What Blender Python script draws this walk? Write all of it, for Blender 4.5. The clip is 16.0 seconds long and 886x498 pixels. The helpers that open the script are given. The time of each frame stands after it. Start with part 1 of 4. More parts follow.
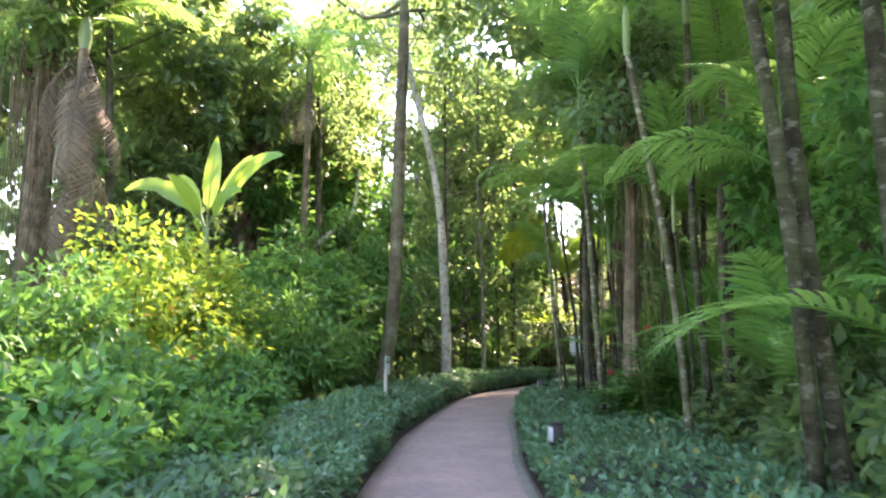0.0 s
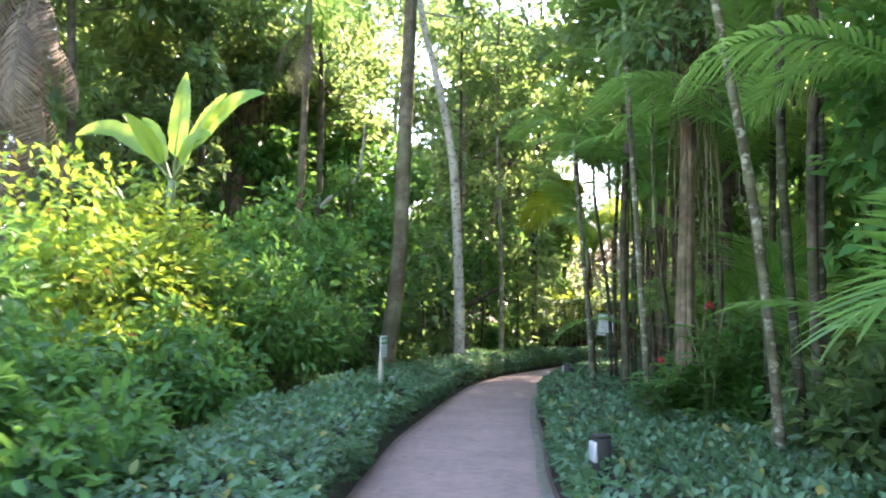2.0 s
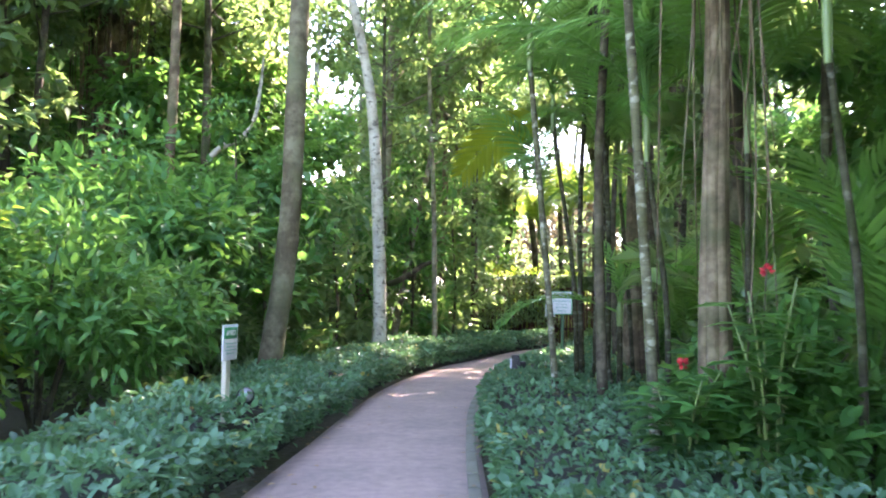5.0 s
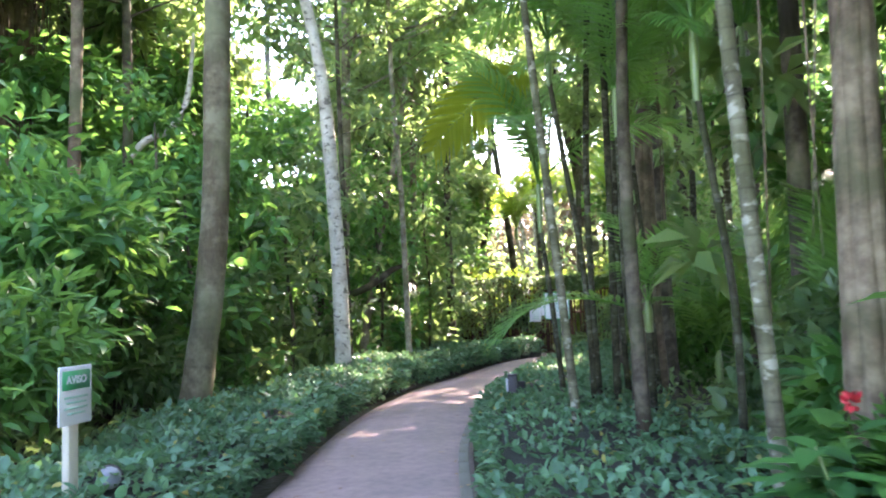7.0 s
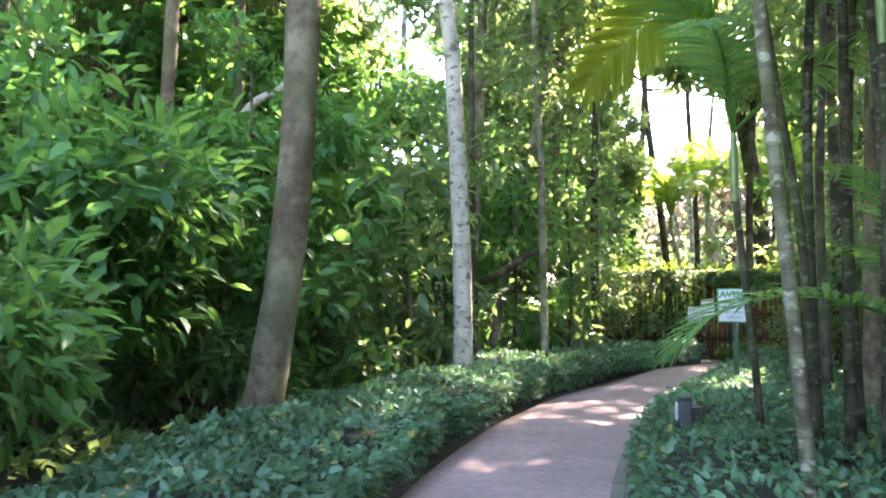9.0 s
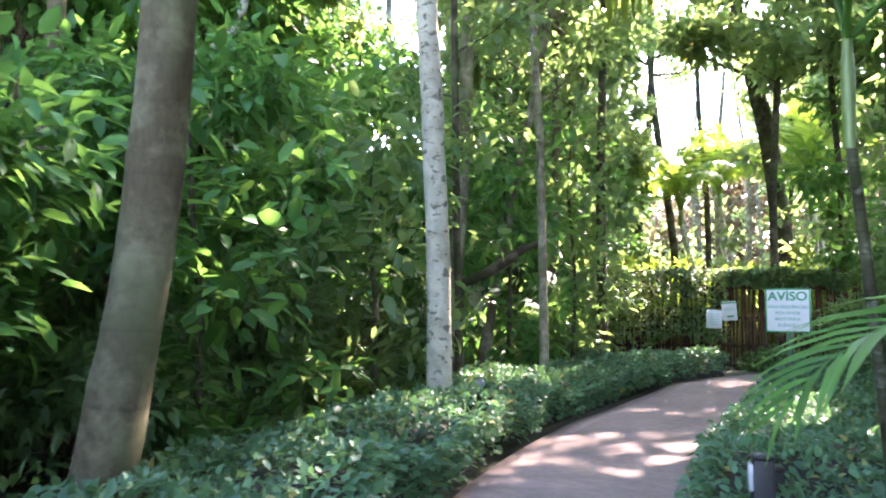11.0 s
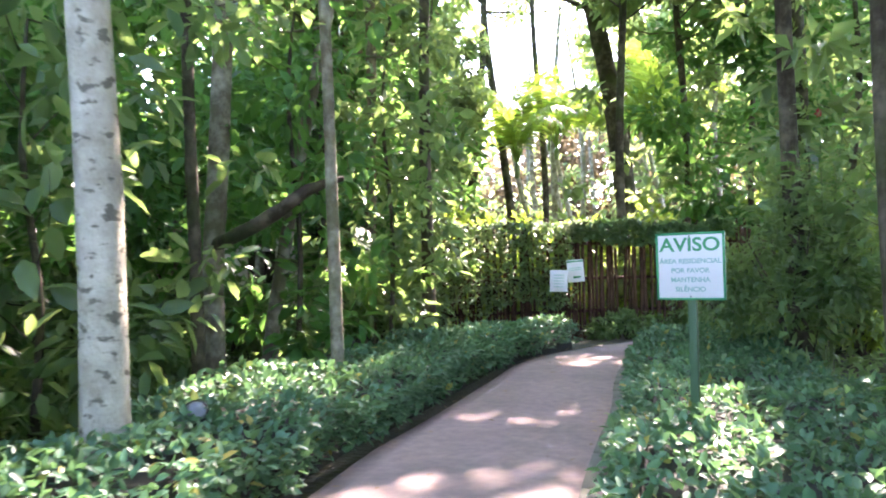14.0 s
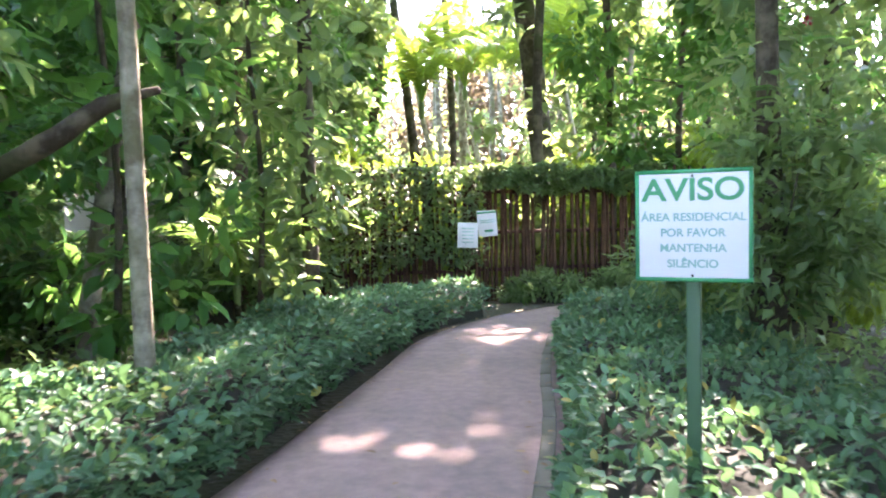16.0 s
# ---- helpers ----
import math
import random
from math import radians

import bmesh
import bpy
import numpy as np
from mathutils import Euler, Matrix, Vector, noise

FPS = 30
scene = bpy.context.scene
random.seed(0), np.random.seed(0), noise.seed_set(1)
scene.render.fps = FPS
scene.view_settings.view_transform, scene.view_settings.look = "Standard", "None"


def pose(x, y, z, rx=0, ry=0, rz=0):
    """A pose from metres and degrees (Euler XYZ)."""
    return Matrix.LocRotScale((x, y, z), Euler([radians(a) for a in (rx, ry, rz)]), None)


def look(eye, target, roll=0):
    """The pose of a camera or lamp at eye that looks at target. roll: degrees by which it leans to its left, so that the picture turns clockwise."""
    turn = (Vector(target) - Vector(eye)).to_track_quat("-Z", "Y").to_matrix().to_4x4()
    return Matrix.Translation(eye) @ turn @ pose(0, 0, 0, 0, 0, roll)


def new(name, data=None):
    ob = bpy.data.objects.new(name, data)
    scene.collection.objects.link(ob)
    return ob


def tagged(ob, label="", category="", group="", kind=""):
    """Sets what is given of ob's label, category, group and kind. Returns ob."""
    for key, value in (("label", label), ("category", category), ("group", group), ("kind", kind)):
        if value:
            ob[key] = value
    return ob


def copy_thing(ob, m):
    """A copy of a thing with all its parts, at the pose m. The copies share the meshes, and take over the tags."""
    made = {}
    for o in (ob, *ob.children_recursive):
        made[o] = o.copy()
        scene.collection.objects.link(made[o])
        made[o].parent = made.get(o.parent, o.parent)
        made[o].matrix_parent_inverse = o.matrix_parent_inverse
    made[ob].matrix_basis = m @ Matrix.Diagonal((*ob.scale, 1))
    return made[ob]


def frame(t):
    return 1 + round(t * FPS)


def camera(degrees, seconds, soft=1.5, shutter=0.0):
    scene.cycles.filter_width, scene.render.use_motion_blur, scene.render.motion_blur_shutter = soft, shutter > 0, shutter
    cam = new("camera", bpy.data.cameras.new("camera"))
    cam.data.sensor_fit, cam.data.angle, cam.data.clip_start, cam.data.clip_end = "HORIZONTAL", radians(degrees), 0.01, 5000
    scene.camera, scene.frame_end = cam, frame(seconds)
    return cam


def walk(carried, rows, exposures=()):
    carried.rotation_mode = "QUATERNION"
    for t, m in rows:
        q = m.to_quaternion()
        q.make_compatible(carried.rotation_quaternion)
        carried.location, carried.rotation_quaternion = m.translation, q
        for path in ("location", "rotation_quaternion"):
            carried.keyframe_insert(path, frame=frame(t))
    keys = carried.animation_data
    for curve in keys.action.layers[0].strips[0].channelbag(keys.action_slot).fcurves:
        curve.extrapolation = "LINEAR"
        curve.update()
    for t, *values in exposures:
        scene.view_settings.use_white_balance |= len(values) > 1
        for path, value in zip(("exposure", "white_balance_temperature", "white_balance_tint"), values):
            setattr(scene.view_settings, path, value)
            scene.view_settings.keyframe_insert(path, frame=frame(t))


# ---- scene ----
# Camera and walk
cam = camera(61.06, 16.0, soft=2.0, shutter=0.5)
ROWS = [
    (0.0, -0.0, -0.0, 1.497, 7.11, -0.37, 0.0),
    (0.5, 0.104, 0.602, 1.501, 8.95, -0.41, 2.18),
    (1.0, 0.099, 1.257, 1.51, 7.49, -1.65, 3.45),
    (1.5, 0.101, 1.898, 1.503, 6.87, -1.31, 3.27),
    (2.0, 0.151, 2.532, 1.511, 5.32, -1.11, 1.4),
    (2.5, 0.27, 3.117, 1.469, 6.24, -3.71, -0.2),
    (3.0, 0.354, 3.865, 1.493, 2.9, -4.16, -2.56),
    (3.5, 0.539, 4.584, 1.486, 4.22, -2.52, -3.8),
    (6.0, 0.592, 8.07, 1.493, 3.79, 0.43, -3.17),
    (6.5, 0.623, 8.696, 1.495, 4.65, 1.02, -5.11),
    (7.0, 0.695, 9.313, 1.496, 4.52, 2.05, -5.13),
    (7.5, 0.731, 9.937, 1.49, 3.32, 2.63, -3.35),
    (8.0, 0.818, 10.56, 1.491, 6.22, 0.11, -0.9),
    (8.5, 0.844, 11.154, 1.507, 6.09, -0.66, 0.97),
    (9.0, 0.849, 11.733, 1.487, 4.03, -0.48, 5.43),
    (11.5, 0.99, 14.88, 1.526, 4.16, -0.35, 5.14),
    (12.0, 1.215, 15.473, 1.467, 3.3, -0.26, -0.72),
    (12.5, 1.3, 16.085, 1.488, 2.67, -0.03, -2.64),
    (13.0, 1.397, 16.718, 1.463, 1.92, 0.47, -5.23),
    (13.5, 1.484, 17.374, 1.499, 2.07, 1.62, -5.4),
    (14.0, 1.588, 17.997, 1.492, 1.52, 1.3, -6.83),
    (14.5, 1.721, 18.589, 1.509, 1.5, 1.12, -7.6),
    (15.0, 1.868, 19.201, 1.51, 0.16, 0.93, -11.16),
    (15.5, 2.048, 19.782, 1.513, -1.56, 0.54, -12.98),
    (16.0, 2.199, 20.4, 1.535, -2.51, 1.05, -13.95),
]
walk(cam, [(t, pose(x, y, z, 90 + pitch, roll, yaw)) for t, x, y, z, pitch, roll, yaw in ROWS], [(0.0, 3.95, 7500.0, 33.0), (1.2, 3.95, 7200.0, 31.0), (3.5, 4.4, 6800.0, 33.0), (7.0, 4.6, 6700.0, 36.0), (9.0, 4.6, 6700.0, 35.0), (12.5, 4.65, 6500.0, 36.0), (16.0, 5.05, 6650.0, 39.0)])

# World and sun: low sun ahead and to the right, seen through leaves
SUN_AZ, SUN_EL = radians(32), radians(44)
world = bpy.data.worlds.new("sky")
scene.world = world
world.use_nodes = True
sky = world.node_tree.nodes.new("ShaderNodeTexSky")
sky.sky_type, sky.sun_disc = "NISHITA", False
sky.sun_elevation, sky.sun_rotation = SUN_EL, SUN_AZ
sky.air_density, sky.dust_density = 1.0, 0.5
back = world.node_tree.nodes["Background"]
back.inputs["Strength"].default_value = 0.13
world.node_tree.links.new(sky.outputs["Color"], back.inputs["Color"])
sun = new("sun", bpy.data.lights.new("sun", "SUN"))
sun.data.energy, sun.data.angle, sun.data.color = 3.0, radians(0.8), (1.0, 0.92, 0.78)
toward = Vector((math.sin(SUN_AZ) * math.cos(SUN_EL), math.cos(SUN_AZ) * math.cos(SUN_EL), math.sin(SUN_EL)))
sun.matrix_basis = look(toward * 60, (0, 0, 0))

# ---- materials ----
def material(name):
    m = bpy.data.materials.new(name)
    m.use_nodes = True
    n, l = m.node_tree.nodes, m.node_tree.links
    return m, n, l, n["Principled BSDF"], n["Material Output"]


def ramp(n, stops):
    r = n.new("ShaderNodeValToRGB")
    e = r.color_ramp.elements
    while len(e) < len(stops):
        e.new(0.5)
    for s, (p, c) in zip(e, stops):
        s.position, s.color = p, (*c, 1)
    return r


def mixed(n, l, a, b, f, mode="MIX"):
    x = n.new("ShaderNodeMix")
    x.data_type, x.blend_type = "RGBA", mode
    for sock, v in ((x.inputs[6], a), (x.inputs[7], b), (x.inputs[0], f)):
        if isinstance(v, (tuple, float, int)):
            sock.default_value = (*v, 1) if isinstance(v, tuple) else v
        else:
            l.new(v, sock)
    return x.outputs[2]


def noisy(n, l, scale, detail=4, vec=None, rough=0.55):
    x = n.new("ShaderNodeTexNoise")
    x.inputs["Scale"].default_value, x.inputs["Detail"].default_value = scale, detail
    x.inputs["Roughness"].default_value = rough
    if vec is not None:
        l.new(vec, x.inputs["Vector"])
    return x.outputs["Fac"]


def bumped(n, l, bsdf, height, strength, distance=0.02):
    b = n.new("ShaderNodeBump")
    b.inputs["Strength"].default_value, b.inputs["Distance"].default_value = strength, distance
    l.new(height, b.inputs["Height"])
    l.new(b.outputs["Normal"], bsdf.inputs["Normal"])


def leaf_material(name, dark, mid, light, through_colour, amount=0.4, rough=0.42, dead=None, gloss=0.42):
    """Leaves: colour differs leaf by leaf and in drifts; light passes through the blade."""
    m, n, l, p, out = material(name)
    g, o, tc = n.new("ShaderNodeNewGeometry"), n.new("ShaderNodeObjectInfo"), n.new("ShaderNodeTexCoord")
    stops = [(0.0, dark), (0.45, mid), (0.97, light)]
    if dead:
        stops += [(0.985, dead)]
    r = ramp(n, stops)
    l.new(g.outputs["Random Per Island"], r.inputs["Fac"])
    drift = n.new("ShaderNodeMapRange")
    l.new(noisy(n, l, 0.9, 3, tc.outputs["Object"]), drift.inputs["Value"])
    drift.inputs[1].default_value, drift.inputs[2].default_value = 0.3, 0.7
    drift.inputs[3].default_value, drift.inputs[4].default_value = 0.7, 1.25
    hue = n.new("ShaderNodeHueSaturation")
    l.new(r.outputs["Color"], hue.inputs["Color"])
    l.new(drift.outputs[0], hue.inputs["Value"])
    swing = n.new("ShaderNodeMapRange")
    l.new(o.outputs["Random"], swing.inputs["Value"])
    swing.inputs[3].default_value, swing.inputs[4].default_value = 0.482, 0.512
    l.new(swing.outputs[0], hue.inputs["Hue"])
    l.new(hue.outputs["Color"], p.inputs["Base Color"])
    p.inputs["Roughness"].default_value = rough
    p.inputs["Specular IOR Level"].default_value = gloss
    tr = n.new("ShaderNodeBsdfTranslucent")
    l.new(mixed(n, l, hue.outputs["Color"], through_colour, 0.6), tr.inputs["Color"])
    ms = n.new("ShaderNodeMixShader")
    ms.inputs[0].default_value = amount
    l.new(p.outputs[0], ms.inputs[1])
    l.new(tr.outputs[0], ms.inputs[2])
    l.new(ms.outputs[0], out.inputs["Surface"])
    return m


def bark_material(name, base, pale, dark, rings=0.0, streak=1.0, patch=0.5, moss=None, ring_mix=0.7, spots=None):
    m, n, l, p, out = material(name)
    tc, mp = n.new("ShaderNodeTexCoord"), n.new("ShaderNodeMapping")
    l.new(tc.outputs["Object"], mp.inputs["Vector"])
    mp.inputs["Scale"].default_value = (1, 1, 0.22 * streak)
    fine = noisy(n, l, 38, 6, mp.outputs["Vector"])
    wide = noisy(n, l, 3.2, 5, tc.outputs["Object"], 0.65)
    c = mixed(n, l, dark, base, fine)
    r = ramp(n, [(0.5 - 0.12 * patch, (0, 0, 0)), (0.62, (1, 1, 1))])
    l.new(wide, r.inputs["Fac"])
    c = mixed(n, l, c, pale, r.outputs["Color"])
    if moss:
        r2 = ramp(n, [(0.48, (0, 0, 0)), (0.66, (0.8, 0.8, 0.8))])
        l.new(noisy(n, l, 1.7, 5, tc.outputs["Object"]), r2.inputs["Fac"])
        c = mixed(n, l, c, moss, r2.outputs["Color"])
    if spots:
        r4 = ramp(n, [(0.56, (0, 0, 0)), (0.63, (0.9, 0.9, 0.9))])
        mp2 = n.new("ShaderNodeMapping")
        l.new(tc.outputs["Object"], mp2.inputs["Vector"])
        mp2.inputs["Scale"].default_value = (1, 1, 1.7)
        l.new(noisy(n, l, 8, 3, mp2.outputs["Vector"]), r4.inputs["Fac"])
        c = mixed(n, l, c, spots, r4.outputs["Color"])
    height = fine
    if rings:
        w = n.new("ShaderNodeTexWave")
        w.bands_direction, w.wave_profile = "Z", "SAW"
        w.inputs["Scale"].default_value, w.inputs["Distortion"].default_value = rings, 1.2
        w.inputs["Detail"].default_value = 2
        l.new(tc.outputs["Object"], w.inputs["Vector"])
        r3 = ramp(n, [(0.0, (0.45, 0.45, 0.45)), (0.12, (1, 1, 1)), (1.0, (0.9, 0.9, 0.9))])
        l.new(w.outputs["Fac"], r3.inputs["Fac"])
        c = mixed(n, l, c, r3.outputs["Color"], ring_mix, "MULTIPLY")
        height = mixed(n, l, fine, r3.outputs["Color"], 0.5)
    l.new(c, p.inputs["Base Color"])
    p.inputs["Roughness"].default_value = 0.85
    p.inputs["Specular IOR Level"].default_value = 0.12
    bumped(n, l, p, height, 0.6, 0.02)
    return m


def plain_material(name, a, b, rough=0.6, scale=12, bump=0.15, metal=0.0):
    m, n, l, p, out = material(name)
    tc = n.new("ShaderNodeTexCoord")
    f = noisy(n, l, scale, 6, tc.outputs["Object"])
    s = noisy(n, l, scale * 0.13, 3, tc.outputs["Object"])
    c = mixed(n, l, a, b, f)
    c = mixed(n, l, c, tuple(v * 0.75 for v in b), s)
    l.new(c, p.inputs["Base Color"])
    p.inputs["Roughness"].default_value, p.inputs["Metallic"].default_value = rough, metal
    bumped(n, l, p, f, bump, 0.01)
    return m


LEAF_HEDGE = leaf_material("hedge_leaf", (0.030, 0.092, 0.050), (0.056, 0.158, 0.083), (0.095, 0.215, 0.115), (0.19, 0.40, 0.11), 0.30, 0.5, (0.30, 0.26, 0.06))
LEAF_SHRUB = leaf_material("shrub_leaf", (0.018, 0.088, 0.028), (0.034, 0.145, 0.040), (0.070, 0.225, 0.052), (0.24, 0.50, 0.08), 0.40, 0.5, gloss=0.28)
LEAF_LIGHT = leaf_material("light_shrub_leaf", (0.055, 0.165, 0.025), (0.110, 0.260, 0.036), (0.200, 0.355, 0.050), (0.48, 0.62, 0.06), 0.46, 0.46, (0.35, 0.09, 0.03))
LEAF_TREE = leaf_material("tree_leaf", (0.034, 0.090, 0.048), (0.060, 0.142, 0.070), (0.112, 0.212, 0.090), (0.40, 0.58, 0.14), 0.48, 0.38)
# Sunlight is put into this lighter, yellower leaf colour.
LEAF_FAR = leaf_material("sun_tinted_tree_leaf", (0.044, 0.110, 0.040), (0.074, 0.170, 0.056), (0.130, 0.240, 0.074), (0.46, 0.58, 0.17), 0.52, 0.5)
# Distance haze is put into this beige leaf colour.
LEAF_HAZE = leaf_material("haze_tinted_leaf", (0.095, 0.085, 0.045), (0.130, 0.112, 0.062), (0.170, 0.142, 0.085), (0.20, 0.17, 0.08), 0.4, 0.7)
LEAF_OLIVE = leaf_material("olive_palm_leaf", (0.10, 0.16, 0.015), (0.14, 0.20, 0.02), (0.18, 0.24, 0.03), (0.50, 0.55, 0.03), 0.55, 0.45)
LEAF_PALM = leaf_material("palm_leaf", (0.032, 0.125, 0.028), (0.055, 0.190, 0.040), (0.100, 0.270, 0.055), (0.36, 0.60, 0.12), 0.50, 0.42)
LEAF_BANANA = leaf_material("banana_leaf", (0.100, 0.250, 0.040), (0.140, 0.310, 0.050), (0.190, 0.360, 0.060), (0.52, 0.68, 0.08), 0.5, 0.38)
LEAF_DRY = leaf_material("dry_leaf", (0.12, 0.07, 0.035), (0.21, 0.13, 0.06), (0.33, 0.22, 0.11), (0.40, 0.26, 0.10), 0.25, 0.7)
LEAF_DEAD = leaf_material("dead_palm_leaf", (0.085, 0.068, 0.045), (0.145, 0.120, 0.082), (0.220, 0.185, 0.130), (0.24, 0.19, 0.11), 0.25, 0.8)
BARK_GREY = bark_material("smooth_grey_bark", (0.104, 0.090, 0.054), (0.155, 0.148, 0.092), (0.048, 0.039, 0.023), rings=0.7, moss=(0.095, 0.108, 0.054), ring_mix=0.25)
BARK_WHITE = bark_material("pale_lichen_bark", (0.35, 0.335, 0.26), (0.45, 0.44, 0.35), (0.18, 0.17, 0.125), rings=0.0, streak=4, patch=1.0, spots=(0.10, 0.10, 0.075))
BARK_THIN = bark_material("thin_tree_bark", (0.17, 0.15, 0.10), (0.29, 0.28, 0.21), (0.065, 0.058, 0.04), streak=2, moss=(0.10, 0.115, 0.05))
BARK_DARK = bark_material("dark_bark", (0.058, 0.049, 0.034), (0.115, 0.102, 0.070), (0.022, 0.018, 0.012), moss=(0.045, 0.062, 0.022))
BARK_RED = bark_material("brown_root_bark", (0.125, 0.092, 0.058), (0.20, 0.165, 0.105), (0.042, 0.032, 0.020), streak=0.4, moss=(0.065, 0.075, 0.034))
PALM_STEM = bark_material("ringed_palm_stem", (0.078, 0.076, 0.044), (0.150, 0.155, 0.095), (0.04, 0.035, 0.024), rings=2.6, moss=(0.07, 0.08, 0.032), spots=(0.27, 0.28, 0.21))
# Shade among the palms is darkened into this stem colour.
PALM_DARK = bark_material("shaded_palm_stem", (0.026, 0.025, 0.014), (0.062, 0.064, 0.038), (0.012, 0.011, 0.006), rings=2.6, moss=(0.04, 0.055, 0.02), spots=(0.10, 0.105, 0.075))
SHAFT = plain_material("palm_crownshaft", (0.16, 0.24, 0.06), (0.10, 0.17, 0.05), 0.45, 9, 0.05)
WHITE_PAINT = plain_material("white_sign_paint", (0.64, 0.66, 0.66), (0.58, 0.61, 0.61), 0.5, 7, 0.03)
GREEN_PAINT = plain_material("green_sign_paint", (0.010, 0.30, 0.12), (0.012, 0.25, 0.10), 0.5, 9, 0.04)
DARK_GREEN = plain_material("dark_green_post_paint", (0.020, 0.075, 0.030), (0.030, 0.095, 0.040), 0.6, 14, 0.15)
GREY_INK = plain_material("grey_sign_ink", (0.14, 0.34, 0.28), (0.19, 0.39, 0.33), 0.6, 9, 0.0)
PALE_INK = plain_material("pale_green_ink", (0.25, 0.50, 0.38), (0.30, 0.52, 0.42), 0.6, 9, 0.0)
WOOD_PALE = plain_material("weathered_wood", (0.56, 0.54, 0.42), (0.42, 0.40, 0.30), 0.8, 22, 0.3)
BLACK_METAL = plain_material("black_plastic", (0.008, 0.008, 0.008), (0.014, 0.014, 0.013), 0.6, 20, 0.1)
LAMP_GLASS = plain_material("frosted_lamp_glass", (0.50, 0.53, 0.54), (0.36, 0.39, 0.40), 0.25, 20, 0.02)
# Deep brown base, darker than bare bamboo.
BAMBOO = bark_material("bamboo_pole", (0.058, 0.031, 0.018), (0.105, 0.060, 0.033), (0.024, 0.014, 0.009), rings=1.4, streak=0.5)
SPOT_GLASS = plain_material("grey_lamp_glass", (0.24, 0.27, 0.28), (0.12, 0.14, 0.14), 0.3, 20, 0.02)
WALL_CREAM = plain_material("cream_plaster", (0.82, 0.77, 0.64), (0.74, 0.69, 0.56), 0.8, 6, 0.1)
THATCH = plain_material("dry_thatch", (0.20, 0.14, 0.08), (0.11, 0.08, 0.045), 0.9, 40, 0.6)
RED_BRACT = plain_material("red_bract", (0.55, 0.03, 0.03), (0.42, 0.02, 0.03), 0.5, 12, 0.05)
YELLOW_LEAF = leaf_material("yellow_leaf", (0.55, 0.36, 0.02), (0.65, 0.45, 0.03), (0.75, 0.55, 0.06), (0.8, 0.6, 0.05), 0.45)


def path_material():
    """Worn pinkish concrete with stains and grit."""
    m, n, l, p, out = material("worn_concrete")
    tc = n.new("ShaderNodeTexCoord")
    grit = noisy(n, l, 90, 6, tc.outputs["Object"], 0.7)
    mid = noisy(n, l, 9, 5, tc.outputs["Object"], 0.6)
    wide = noisy(n, l, 1.1, 4, tc.outputs["Object"])
    c = mixed(n, l, (0.225, 0.165, 0.146), (0.330, 0.248, 0.218), grit)
    r = ramp(n, [(0.35, (0.72, 0.71, 0.70)), (0.62, (1.06, 1.03, 1.0))])
    l.new(mid, r.inputs["Fac"])
    c = mixed(n, l, c, r.outputs["Color"], 0.7, "MULTIPLY")
    r2 = ramp(n, [(0.38, (0.80, 0.80, 0.79)), (0.62, (1.05, 1.0, 0.98))])
    l.new(wide, r2.inputs["Fac"])
    c = mixed(n, l, c, r2.outputs["Color"], 1.0, "MULTIPLY")
    l.new(c, p.inputs["Base Color"])
    p.inputs["Roughness"].default_value = 0.88
    bumped(n, l, p, grit, 0.35, 0.006)
    return m


def soil_material():
    m, n, l, p, out = material("leaf_litter_soil")
    tc = n.new("ShaderNodeTexCoord")
    v = n.new("ShaderNodeTexVoronoi")
    v.inputs["Scale"].default_value = 14
    l.new(tc.outputs["Object"], v.inputs["Vector"])
    a = noisy(n, l, 6, 6, tc.outputs["Object"])
    w = noisy(n, l, 0.35, 4, tc.outputs["Object"])
    c = mixed(n, l, (0.032, 0.024, 0.016), (0.095, 0.070, 0.042), v.outputs["Distance"])
    c = mixed(n, l, c, (0.028, 0.036, 0.015), a)
    c = mixed(n, l, c, (0.050, 0.052, 0.024), w)
    l.new(c, p.inputs["Base Color"])
    p.inputs["Roughness"].default_value = 0.95
    bumped(n, l, p, v.outputs["Distance"], 0.7, 0.03)
    return m


PATH, SOIL = path_material(), soil_material()


# ---- mesh helpers ----
RNG = np.random.default_rng(7)


def mesh_data(name, geo, mat, smooth=True):
    """A mesh of triangles and quads from (vertices, [index arrays])."""
    V, faces = geo
    me = bpy.data.meshes.new(name)
    loops = np.concatenate([f.ravel() for f in faces])
    sizes = np.concatenate([np.full(len(f), f.shape[1]) for f in faces])
    me.vertices.add(len(V))
    me.vertices.foreach_set("co", np.asarray(V, dtype=np.float32).ravel())
    me.loops.add(len(loops))
    me.loops.foreach_set("vertex_index", loops.astype(np.int32))
    me.polygons.add(len(sizes))
    me.polygons.foreach_set("loop_start", np.concatenate([[0], np.cumsum(sizes)[:-1]]).astype(np.int32))
    me.update(calc_edges=True)
    me.polygons.foreach_set("use_smooth", np.full(len(sizes), smooth))
    me.materials.append(mat)
    return me


def joined(geos):
    V, F, k = [], {}, 0
    for v, faces in geos:
        V.append(v)
        for f in faces:
            F.setdefault(f.shape[1], []).append(f + k)
        k += len(v)
    return np.concatenate(V), [np.concatenate(f) for f in F.values()]


def part(name, geo, mat, parent=None, label="", smooth=True, m=None):
    """One mesh object under a thing or a part. geo: geometry, or mesh data to share."""
    ob = new(name, geo if isinstance(geo, bpy.types.Mesh) else mesh_data(name, geo, mat, smooth))
    ob.parent = parent
    if m is not None:
        ob.matrix_basis = m
    return tagged(ob, label)


def thing(name, at, label, category, group="", rz=0.0):
    ob = new(name)
    ob.empty_display_size = 0.2
    ob.matrix_basis = pose(*at, 0, 0, rz)
    return tagged(ob, label, category, group)


